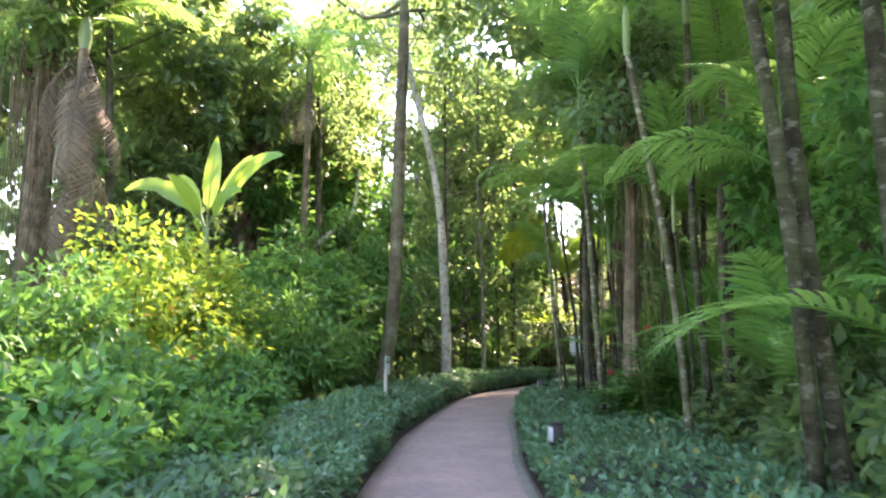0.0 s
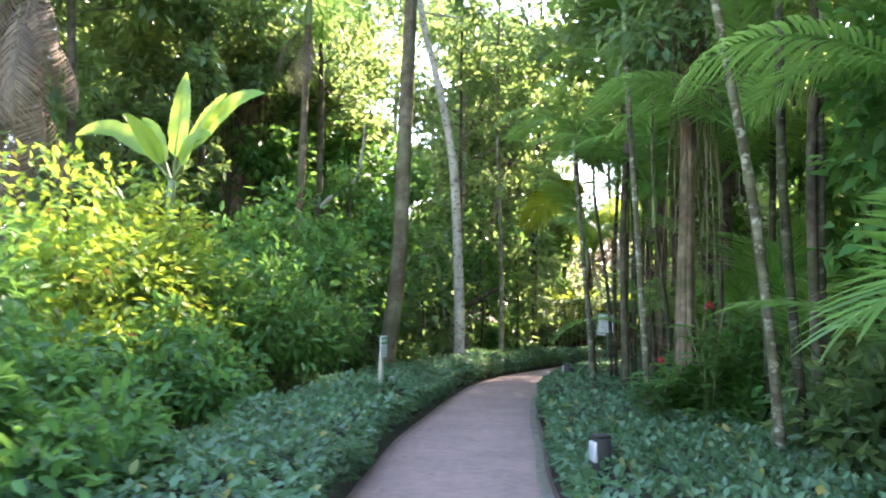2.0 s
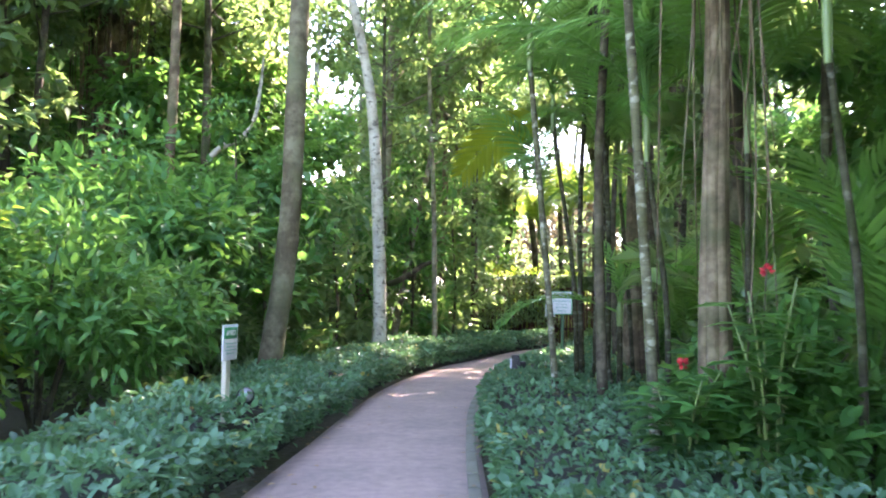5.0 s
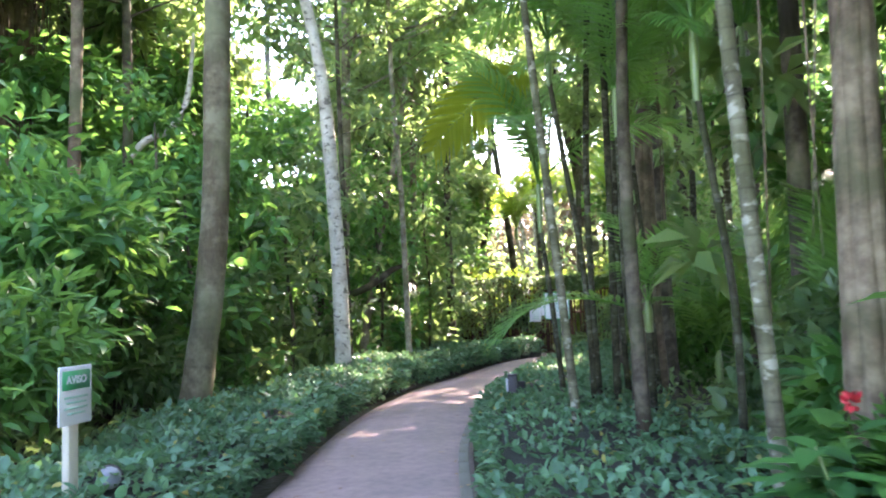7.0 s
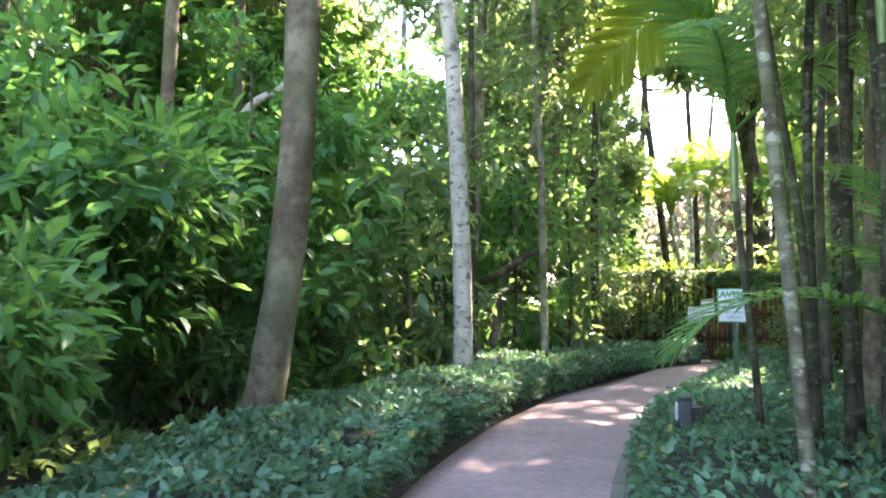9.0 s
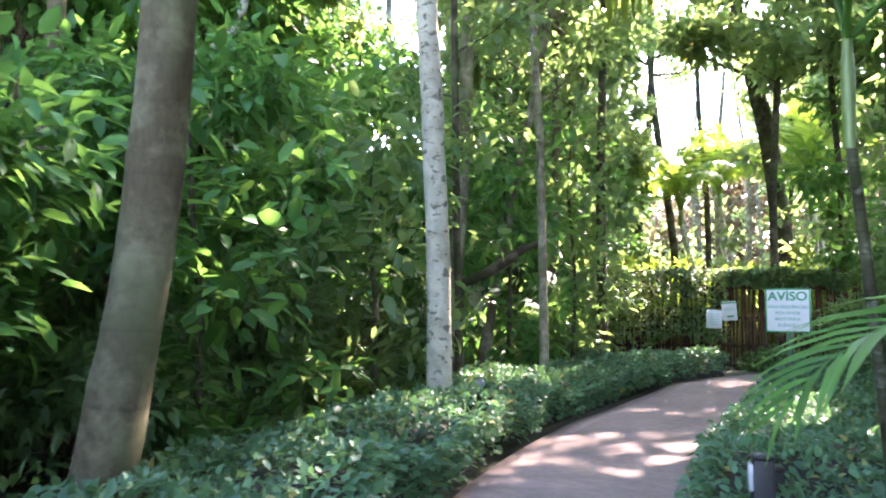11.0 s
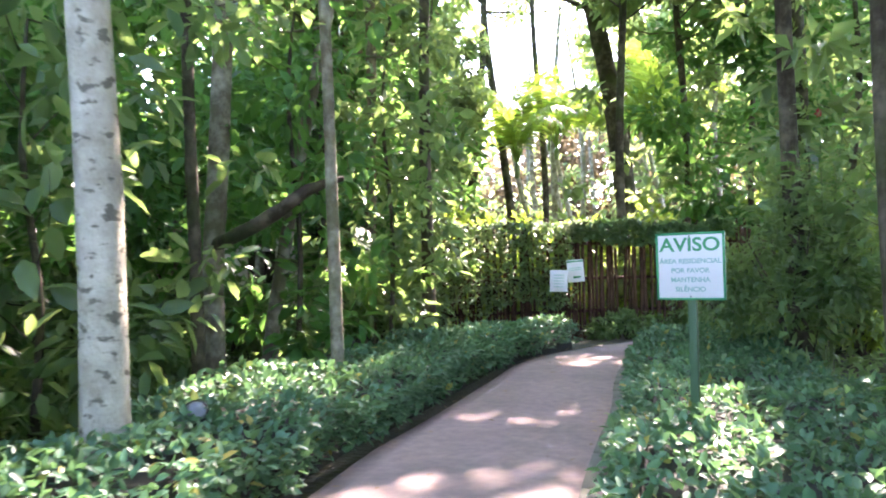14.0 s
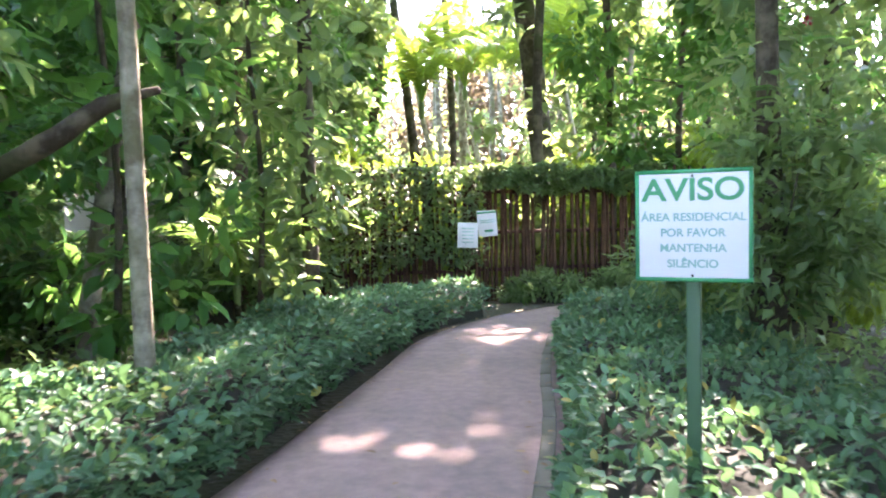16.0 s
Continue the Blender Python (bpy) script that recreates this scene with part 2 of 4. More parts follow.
def bm_geo(bm):
    bm.verts.index_update()
    V = np.array([v.co[:] for v in bm.verts])
    F = {}
    for f in bm.faces:
        F.setdefault(len(f.verts), []).append([v.index for v in f.verts])
    bm.free()
    return V, [np.array(f) for f in F.values()]


def box(x, y, z, sx, sy, sz, bevel=0.005):
    """A bevelled block with its centre at x, y, z."""
    bm = bmesh.new()
    bmesh.ops.create_cube(bm, size=1, matrix=Matrix.Translation((x, y, z)) @ Matrix.Diagonal((sx, sy, sz, 1)))
    if bevel:
        bmesh.ops.bevel(bm, geom=bm.edges[:], offset=bevel, segments=2, affect="EDGES", profile=0.5)
    return bm_geo(bm)


def spline(points, step):
    """Catmull-Rom through points (any columns), with about step between samples."""
    p = np.asarray(points, float)
    p = np.vstack([2 * p[0] - p[1], p, 2 * p[-1] - p[-2]])
    out = []
    for i in range(1, len(p) - 2):
        k = max(1, int(np.linalg.norm((p[i + 1] - p[i])[:3]) / step))
        u = (np.arange(k) / k)[:, None]
        a, b, c, d = p[i - 1:i + 3]
        out.append(0.5 * (2 * b + (c - a) * u + (2 * a - 5 * b + 4 * c - d) * u ** 2 + (3 * b - a - 3 * c + d) * u ** 3))
    return np.vstack(out + [p[-2][None]])


def tube(points, radii, sides=10, step=0.25, rough=0.04, flare=0.0):
    """A tapered, slightly uneven round stem along points."""
    c = spline(np.column_stack([points, radii]), step)
    c, r = c[:, :3], np.maximum(c[:, 3], 0.002)
    t = np.gradient(c, axis=0)
    t /= np.linalg.norm(t, axis=1)[:, None] + 1e-9
    ref = np.where(np.abs(t[:, 2:3]) > 0.9, [[1.0, 0, 0]], [[0, 0, 1.0]])
    a = np.cross(t, ref)
    a /= np.linalg.norm(a, axis=1)[:, None]
    b = np.cross(t, a)
    th = np.linspace(0, 2 * math.pi, sides, endpoint=False)
    if flare:
        s = np.linalg.norm(c - c[0], axis=1)
        r = r * (1 + flare * np.exp(-s / 0.25))
    k = len(c)
    rr = r[:, None] * (1 + RNG.normal(0, rough, (k, sides)))
    V = c[:, None] + rr[..., None] * (np.cos(th)[None, :, None] * a[:, None] + np.sin(th)[None, :, None] * b[:, None])
    V = np.vstack([V.reshape(-1, 3), c[-1] + t[-1] * r[-1] * 0.5])
    i, j = np.meshgrid(np.arange(k - 1), np.arange(sides), indexing="ij")
    q = np.stack([i * sides + j, i * sides + (j + 1) % sides, (i + 1) * sides + (j + 1) % sides, (i + 1) * sides + j], -1).reshape(-1, 4)
    e = (k - 1) * sides
    cap = np.array([[e + j, e + (j + 1) % sides, k * sides] for j in range(sides)])
    return V, [q, cap]


def unit(v):
    return v / (np.linalg.norm(v, axis=-1, keepdims=True) + 1e-9)


def leaves(P, D, U, L, W, fold=0.18, droop=0.15, plain=False):
    """Folded, pointed blades: base points P, directions D, upper sides U, lengths L, widths W."""
    D = unit(D)
    S = unit(np.cross(D, U))
    N = np.cross(S, D)
    L, W = np.broadcast_to(L, len(P))[:, None], np.broadcast_to(W, len(P))[:, None]
    if plain:
        mid = P + D * L * 0.45
        V = np.stack([P, mid - S * W / 2 + N * W * fold, mid + S * W / 2 + N * W * fold, P + D * L - N * L * droop], 1)
        k = np.arange(len(P))[:, None] * 4
        return V.reshape(-1, 3), [np.concatenate([k + [0, 3, 1], k + [0, 2, 3]])]
    low, high = P + D * L * 0.28 - N * L * droop * 0.06, P + D * L * 0.66 - N * L * droop * 0.4
    rows = [P]
    for c, w in ((low, 0.43), (high, 0.40)):
        rows += [c - S * W * w + N * W * fold * 0.85, c - N * W * 0.02, c + S * W * w + N * W * fold * 0.85]
    V = np.stack(rows + [P + D * L - N * L * droop], 1)
    k = np.arange(len(P))[:, None] * 8
    tri = np.concatenate([k + [0, 2, 1], k + [0, 3, 2], k + [4, 5, 7], k + [5, 6, 7]])
    quad = np.concatenate([k + [1, 2, 5, 4], k + [2, 3, 6, 5]])
    return V.reshape(-1, 3), [tri, quad]


def scattered(P, outward, size, ratio=0.5, spread=0.8, sag=0.25, up=1.0, plain=False):
    """Leaves at P that lean outward, with their upper sides turned to the sky."""
    n = len(P)
    D = unit(outward) + RNG.normal(0, spread, (n, 3)) - [0, 0, sag]
    U = np.tile([0, 0, up], (n, 1)) + RNG.normal(0, 0.45, (n, 3)) + 0.35 * unit(outward)
    L = size * RNG.uniform(0.6, 1.3, n)
    return leaves(P, D, U, L, L * ratio * RNG.uniform(0.8, 1.2, n), plain=plain)


def sphere_points(n):
    return unit(RNG.normal(0, 1, (n, 3)))


def clump_cloud(centres, radius, per, size, ratio=0.5, flat=0.65, sag=0.25, plain=True):
    """Leaves in loose clumps round the centres."""
    c = np.repeat(np.asarray(centres), per, 0)
    r = np.repeat(np.broadcast_to(radius, len(centres)), per)[:, None]
    d = sphere_points(len(c)) * [1, 1, flat]
    q = RNG.uniform(0.15, 1, (len(c), 1)) ** 0.6
    return scattered(c + d * r * q, d, size, ratio, 0.7, sag, plain=plain)


def dome_cloud(rx, ry, h, n, size, lumps=40, ratio=0.5, low=0.05, lump=0.28, plain=False):
    """Foliage of a bush: lumps set over a dome, and leaves over the lumps."""
    u = sphere_points(lumps)
    u[:, 2] = np.abs(u[:, 2])
    c = u * [rx, ry, h] * RNG.uniform(0.62, 0.98, (lumps, 1))
    c[:, 2] = np.maximum(c[:, 2], low * h + RNG.uniform(0, 0.3 * h, lumps))
    pick = RNG.integers(0, lumps, n)
    d = sphere_points(n)
    r = lump * (rx + ry + h) / 3 * RNG.uniform(0.6, 1.25, lumps)[pick][:, None]
    P = c[pick] + d * r * RNG.uniform(0.5, 1.05, (n, 1)) * [1, 1, 0.8]
    P[:, 2] = np.maximum(P[:, 2], 0.03)
    return scattered(P, d + 0.4 * unit(c[pick]), size, ratio, 0.6, 0.3, plain=plain)


def frond_geo(length, pairs, leaflet, width, arch=0.5, vee=0.35, droop=0.35, stalk=0.18):
    """A feather leaf: a bowed rib and two rows of folded leaflets. It leaves its base along +x."""
    s = np.linspace(0, 1, 9)
    ang = arch * (0.55 - 1.9 * s ** 1.4)
    x = np.concatenate([[0], np.cumsum(np.cos(ang[:-1]) * length / 8)])
    z = np.concatenate([[0], np.cumsum(np.sin(ang[:-1]) * length / 8)])
    rib = np.column_stack([x, np.zeros(9), z])
    out = [tube(rib, 0.016 * length / 1.8 * (1.05 - s * 0.9), 5, length / 8, 0.0)]
    u = np.linspace(stalk, 0.985, pairs)
    for side in (-1, 1):
        uu = np.clip(u + RNG.normal(0, 0.004, pairs), 0, 1)
        P = np.column_stack([np.interp(uu, s, x), np.zeros(pairs), np.interp(uu, s, z)])
        a = np.interp(uu, s, ang)
        fwd = np.column_stack([np.cos(a), np.zeros(pairs), np.sin(a)])
        upv = np.column_stack([-np.sin(a), np.zeros(pairs), np.cos(a)])
        ln = leaflet * (0.35 + 0.65 * np.sin(np.pi * np.clip((uu - stalk) / (1 - stalk) * 0.85 + 0.14, 0, 1))) * RNG.uniform(0.9, 1.08, pairs)
        lean = np.interp(uu, [0, 1], [0.35, 1.1])[:, None]
        D = unit(np.array([[0, side, 0]]) + fwd * lean + upv * vee + RNG.normal(0, 0.06, (pairs, 3)))
        W = width * (0.5 + 0.5 * ln / leaflet)
        S = unit(np.cross(D, upv)) * W[:, None] / 2
        rows = []
        for v, wv in ((0, 0.25), (0.3, 1.0), (0.65, 0.75), (1.0, 0.04)):
            c = P + D * (ln * v)[:, None] - np.array([[0, 0, 1]]) * (droop * ln * v ** 2)[:, None]
            lift = unit(np.cross(S, D)) * W[:, None] * 0.12 * wv
            rows.append(np.stack([c - S * wv + lift, c, c + S * wv + lift], 1))
        V = np.stack(rows, 1).reshape(-1, 3)
        k = (np.arange(pairs) * 12)[:, None]
        q = []
        for r in range(3):
            for cc in range(2):
                b = r * 3 + cc
                q.append(k + [b, b + 1, b + 4, b + 3])
        out.append((V, [np.concatenate(q)]))
    return joined(out)


def text_geo(body, size):
    cu = bpy.data.curves.new("lettering", "FONT")
    cu.body, cu.size, cu.align_x, cu.align_y, cu.extrude, cu.offset = body, size, "CENTER", "CENTER", 0.0015, 0.022 * size
    ob = bpy.data.objects.new("lettering", cu)
    scene.collection.objects.link(ob)
    bpy.context.view_layer.update()
    me = bpy.data.meshes.new_from_object(ob.evaluated_get(bpy.context.evaluated_depsgraph_get()))
    bpy.data.objects.remove(ob)
    bpy.data.curves.remove(cu)
    return me


# ---- ground and path ----
bm = bmesh.new()
bmesh.ops.create_grid(bm, x_segments=120, y_segments=120, size=1)
for v in bm.verts:
    r = max(abs(v.co.x), abs(v.co.y))
    v.co.xy *= 30 + 470 * r ** 4
    v.co.z = -0.07 + 0.035 * noise.noise((v.co.x * 0.4, v.co.y * 0.4, 0))
    v.co.y += 18
tagged(part("ground", bm_geo(bm), SOIL), "dark soil with leaf litter and moss", "ground", kind="structure")

LEFT = [(-0.95, -8), (-0.92, 0), (-0.86, 6), (-0.79, 9.2), (-0.64, 12.2), (-0.38, 14.5), (-0.15, 16.5), (0.2, 19), (0.75, 21.5), (1.6, 24), (2.4, 25.7), (3.4, 27.9), (4.2, 29.6), (5.5, 31.1), (7.2, 32.2), (9.5, 32.7), (13, 33.0), (22, 33.2)]
RIGHT = [(0.95, -8), (0.95, 0), (0.98, 6), (1.04, 9.6), (1.2, 11.6), (1.4, 14.5), (1.76, 17.9), (2.4, 20.7), (3.35, 23.2), (4.4, 25.6), (5.0, 27.2), (5.6, 28.6), (6.3, 29.9), (7.5, 30.9), (9, 31.4), (10.5, 31.6), (13, 31.8), (22, 32)]
edges = spline(np.column_stack([LEFT, np.zeros(18), RIGHT]), 0.3)
EL, ER = edges[:, :2], edges[:, 3:5]


def path_slab():
    n, k = len(EL), 9
    u = np.linspace(0, 1, k)[None, :, None]
    top = EL[:, None] * (1 - u) + ER[:, None] * u
    wob = np.array([[0.006 * noise.noise((p[0] * 1.5, p[1] * 1.5, 3)) for p in row] for row in top])
    crown = 0.018 * (1 - (2 * u[..., 0] - 1) ** 2)
    V = np.concatenate([top, (wob + crown - 0.004)[..., None]], 2)
    low = V[:, [0, -1]].copy()
    low[..., 2] = -0.12
    A = np.concatenate([low[:, :1], V, low[:, 1:]], 1)
    kk = k + 2
    i, j = np.meshgrid(np.arange(n - 1), np.arange(kk - 1), indexing="ij")
    q = np.stack([i * kk + j, i * kk + j + 1, (i + 1) * kk + j + 1, (i + 1) * kk + j], -1).reshape(-1, 4)
    return A.reshape(-1, 3), [q]


pavement = tagged(part("pavement", path_slab(), PATH), "worn pinkish-grey concrete footpath curving between low hedges", "path", kind="structure")


def edging():
    """Kerb stones along the path's outer side, each with its own joints."""
    line = np.column_stack([ER * 0.945 + EL * 0.055])
    seg = np.concatenate([[0], np.cumsum(np.linalg.norm(np.diff(ER, axis=0), axis=1))])
    stones = [mesh_data("kerb_stone", box(0, 0, 0, 0.485, 0.105, 0.10, 0.008 + 0.003 * k), KERB) for k in range(2)]
    for k in range(int(seg[-1] / 0.5) - 16):
        s = 3.0 + k * 0.5
        x, y = np.interp(s, seg, line[:, 0]), np.interp(s, seg, line[:, 1])
        x2, y2 = np.interp(s + 0.4, seg, line[:, 0]), np.interp(s + 0.4, seg, line[:, 1])
        part("kerb_stone", stones[k % 2], None, pavement, m=pose(x, y, -0.036 + RNG.uniform(-0.004, 0.006), RNG.uniform(-2, 2), RNG.uniform(-1, 1), math.degrees(math.atan2(y2 - y, x2 - x))))


KERB = plain_material("mossy_kerb", (0.20, 0.18, 0.15), (0.11, 0.115, 0.075), 0.9, 26, 0.4)
edging()


def along(edge, side, offset):
    """Points beside an edge line, offset metres out on the given side (-1: to its left)."""
    t = unit(np.gradient(edge, axis=0))
    return edge + np.column_stack([-t[:, 1], t[:, 0]]) * (-side) * np.asarray(offset)[..., None]


# ---- hedges and ground cover beside the path ----
def bed(name, edge, side, width, height, per_m2, y0, y1, size, label, mat, bulge=0.1):
    t = unit(np.gradient(edge, axis=0))
    nrm = np.column_stack([-t[:, 1], t[:, 0]]) * (-side)
    ok = np.where((edge[:, 1] >= y0) & (edge[:, 1] <= y1))[0]
    ln = np.linalg.norm(np.diff(edge, axis=0), axis=1)[ok[:-1]].sum()
    n_top, n_face = int(ln * width * per_m2), int(ln * height * per_m2 * 1.3)
    n = n_top + n_face
    f = RNG.uniform(ok[0], ok[-1], n)
    i = f.astype(int)
    w = (f - i)[:, None]
    base, nn = edge[i] * (1 - w) + edge[np.minimum(i + 1, len(edge) - 1)] * w, nrm[i]
    d = np.concatenate([RNG.uniform(0.02, 1, n_top) ** 0.9 * width, RNG.uniform(-0.06, 0.12, n_face)])
    wave = np.array([noise.noise((a * 1.1, b * 1.1, 0.5)) + 0.6 * noise.noise((a * 3.3, b * 3.3, 4)) for a, b in base + nn * d[:, None]])
    top = height * (1 + 0.30 * wave) * np.where(d < 0.25, 0.86 + 0.14 * np.clip(d, 0, 1) / 0.25, 1.0) * np.clip((width - d) / 0.5, 0.35, 1)
    z = np.where(np.arange(n) < n_top, top - RNG.exponential(0.05, n), (0.16 + 0.84 * RNG.uniform(0, 1.0, n) ** 0.8) * top)
    d = d + np.where(np.arange(n) < n_top, 0, bulge * (wave - 0.4 * z / height))
    P = np.column_stack([base + nn * d[:, None], np.maximum(z, 0.03)])
    out = np.column_stack([-nn * np.where(d < 0.15, 1.0, 0.15)[:, None] + RNG.normal(0, 0.4, (n, 2)), np.full(n, 0.35)])
    edge_noise = np.array([noise.noise((a * 0.55, b * 0.55, 9)) for a, b in base])
    on = (d < width * (0.86 + 0.32 * edge_noise)) & ((f - ok[0] > 3 + 4 * RNG.uniform(0, 1, n)) | (d < 0.5))
    P, out = P[on], out[on]
    foliage = part(name, scattered(P, out, size, 0.58, 0.55, 0.12), mat)
    tagged(foliage, label, "hedge", kind="stuff")
    # Dark sheet under the leaves, standing in for the bed's shaded inside.
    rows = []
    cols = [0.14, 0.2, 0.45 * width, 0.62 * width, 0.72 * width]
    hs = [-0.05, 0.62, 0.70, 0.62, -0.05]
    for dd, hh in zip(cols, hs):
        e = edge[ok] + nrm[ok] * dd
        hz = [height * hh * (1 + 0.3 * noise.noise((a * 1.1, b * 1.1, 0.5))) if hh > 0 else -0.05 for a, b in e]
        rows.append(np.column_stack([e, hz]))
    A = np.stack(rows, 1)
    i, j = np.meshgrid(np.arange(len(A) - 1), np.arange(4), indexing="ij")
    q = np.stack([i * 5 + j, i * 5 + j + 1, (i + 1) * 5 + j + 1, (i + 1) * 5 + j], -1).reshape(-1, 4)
    part("dark_core", (A.reshape(-1, 3), [q]), CORE_DARK, foliage, "dark sheet for the shaded depth under the leaves")


# Dark colour for the sheet that fills the beds' shaded depth.
CORE_DARK = plain_material("dark_hedge_core", (0.030, 0.032, 0.018), (0.014, 0.018, 0.010), 0.95, 30, 0.8)
def litter():
    """Fallen leaves on the path, most of them along its edges."""
    n = 420
    i = RNG.integers(20, len(EL) - 20, n)
    u = np.where(RNG.uniform(0, 1, n) < 0.8, np.where(RNG.uniform(0, 1, n) < 0.6, RNG.beta(1.2, 14, n), 1 - RNG.beta(1.2, 16, n)), RNG.uniform(0, 1, n))[:, None]
    P = np.column_stack([EL[i] * (1 - u) + ER[i] * u, 0.022 + 0.012 * RNG.uniform(0, 1, n)])
    D = np.column_stack([RNG.normal(0, 1, (n, 2)), np.zeros(n)])
    tagged(part("fallen_leaves", leaves(P, D, np.tile([0, 0, 1.0], (n, 1)), RNG.uniform(0.03, 0.09, n), RNG.uniform(0.02, 0.045, n), 0.12, 0.05), LEAF_DRY), "scattered dry brown leaves on the footpath", "fallen leaves", kind="stuff")


def floor_plants(x0, x1, y0, y1, n, label):
    """Sparse seedlings and creeping plants on the woodland floor."""
    c = np.column_stack([RNG.uniform(x0, x1, n // 14), RNG.uniform(y0, y1, n // 14), RNG.uniform(0.0, 0.28, n // 14)])
    mid = (EL + ER) / 2
    c = c[[np.min(np.linalg.norm(mid - p[:2], axis=1)) > 2.6 for p in c]]
    P = np.repeat(c, 14, 0) + RNG.normal(0, 0.16, (len(c) * 14, 3)) * [1, 1, 0.35]
    P[:, 2] = np.maximum(P[:, 2], 0.0)
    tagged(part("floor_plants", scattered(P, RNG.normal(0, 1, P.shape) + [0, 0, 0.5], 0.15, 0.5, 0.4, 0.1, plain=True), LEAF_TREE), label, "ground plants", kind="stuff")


litter()
floor_plants(-6.5, 1.2, 17, 34, 12000, "low seedlings and creeping plants on the shaded woodland floor")
floor_plants(3.5, 9.0, 3, 30, 10000, "low leafy plants on the dark ground under the palms")
bed("hedge", along(EL, -1, np.full(len(EL), 0.13)), -1, 1.85, 0.52, 560, -1, 31.5, 0.086, "low dense green leafy hedge along the footpath", LEAF_HEDGE)
bed("ground_cover", along(ER, 1, np.full(len(ER), 0.10)), 1, 2.6, 0.40, 470, -1, 31.8, 0.086, "low green leafy ground cover beside the footpath", LEAF_HEDGE, 0.06)


# ---- trees with measured trunks, and some added for shade ----
def limb_set(base, count, reach, rise, r, sides=6):
    """Bowed limbs that leave a trunk at base points; returns geometries and their tips."""
    geos, tips = [], []
    for k in range(count):
        b = base[k % len(base)]
        a = k * 2.4 + RNG.uniform(0, 1.0)
        ln = reach * RNG.uniform(0.6, 1.1)
        e = b + np.array([math.cos(a) * ln, math.sin(a) * ln, rise * RNG.uniform(0.3, 1.2)])
        m = (b + e) / 2 + np.array([0, 0, -0.12 * ln]) + RNG.normal(0, 0.08 * ln, 3)
        geos.append(tube([b, m, e], [r, r * 0.7, r * 0.25], sides, ln / 5, 0.05))
        tips += [m + (e - m) * 0.3, m + (e - m) * 0.7, e]
    return geos, np.array(tips)


def tall_tree(at, points, radii, bark, label, leaf=LEAF_TREE, crown_from=0.7, limbs=9, reach=2.2, per=70, size=0.2, flare=0.5, name="tree", group="", sides=14, twigs=0, step=0.25, fine=False):
    """A straight or leaning tree: trunk, limbs, crown of leaf clumps, and a few leafy side shoots."""
    t = thing(name, at, label, "tree", group)
    pts = np.asarray(points, float) - [at[0], at[1], at[2]]
    part("trunk", tube(pts, radii, sides, step, 0.025, flare), bark, t)
    c = spline(pts, 0.3)
    hi = c[int(len(c) * crown_from):]
    gs, tips = limb_set(hi[::max(1, len(hi) // max(1, limbs))], limbs, reach, reach * 0.6, radii[-1] * 0.55)
    for g in gs:
        part("limb", g, bark, t)
    cloud = [clump_cloud(np.vstack([tips, hi[-1:] + RNG.normal(0, 0.6, (4, 3))]), RNG.uniform(0.45, 0.9, len(tips) + 4), per, size, plain=not fine)]
    if twigs:
        lo = c[int(len(c) * 0.12):int(len(c) * crown_from)]
        side = lo[RNG.integers(0, len(lo), twigs)] + RNG.normal(0, 0.45, (twigs, 3)) * [1, 1, 0.4]
        cloud.append(clump_cloud(side, 0.32, 26, size, plain=not fine))
    part("crown", joined(cloud), leaf, t)
    return t


tall_tree((-1.57, 18.55, 0), [(-1.55, 18.55, -0.1), (-1.42, 18.55, 0.8), (-1.29, 18.6, 1.8), (-1.2, 18.6, 3.0), (-1.17, 18.6, 4.4), (-1.13, 18.6, 6.7), (-1.06, 18.6, 9.4), (-1.02, 18.6, 11.5)],
          [0.195, 0.18, 0.172, 0.165, 0.16, 0.15, 0.135, 0.11], BARK_GREY, "tall leaning tree with smooth grey-brown bark", LEAF_TREE, 0.86, 7, 2.6, 30, 0.22, 0.1, sides=20)
tall_tree((0.12, 22.7, 0), [(0.12, 22.7, -0.1), (0.10, 22.7, 1.3), (0.06, 22.7, 2.6), (-0.08, 22.7, 5.0), (-0.26, 22.7, 6.4), (-0.65, 22.7, 8.15), (-1.1, 22.7, 10.0), (-1.35, 22.7, 12)],
          [0.15, 0.138, 0.132, 0.12, 0.105, 0.1, 0.09, 0.07], BARK_WHITE, "slender tree with pale lichen-spotted bark", LEAF_TREE, 0.84, 7, 2.2, 60, 0.2, 0.2, sides=18)
# These two get taller, unseen crowns that shade the bushes on the left.
tall_tree((1.42, 26.0, 0), [(1.42, 26, -0.1), (1.4, 26, 1.2), (1.38, 26, 2.4), (1.34, 26, 4.2), (1.2, 26, 7), (1.2, 26, 11), (1.4, 26, 14.5)], [0.075, 0.067, 0.064, 0.06, 0.055, 0.045, 0.03], BARK_THIN, "thin straight tree with greyish bark", LEAF_TREE, 0.54, 24, 3.6, 74, 0.26, 0.2, twigs=0, fine=True)
tall_tree((0.16, 25.2, 0), [(0.16, 25.2, -0.1), (0.14, 25.2, 1.5), (0.1, 25.2, 3), (0.05, 25.2, 6), (0, 25.3, 11)], [0.07, 0.06, 0.055, 0.05, 0.03], BARK_DARK, "thin dark sapling with large drooping leaves", LEAF_TREE, 0.40, 11, 1.2, 44, 0.2, 0.2, twigs=3, fine=True)
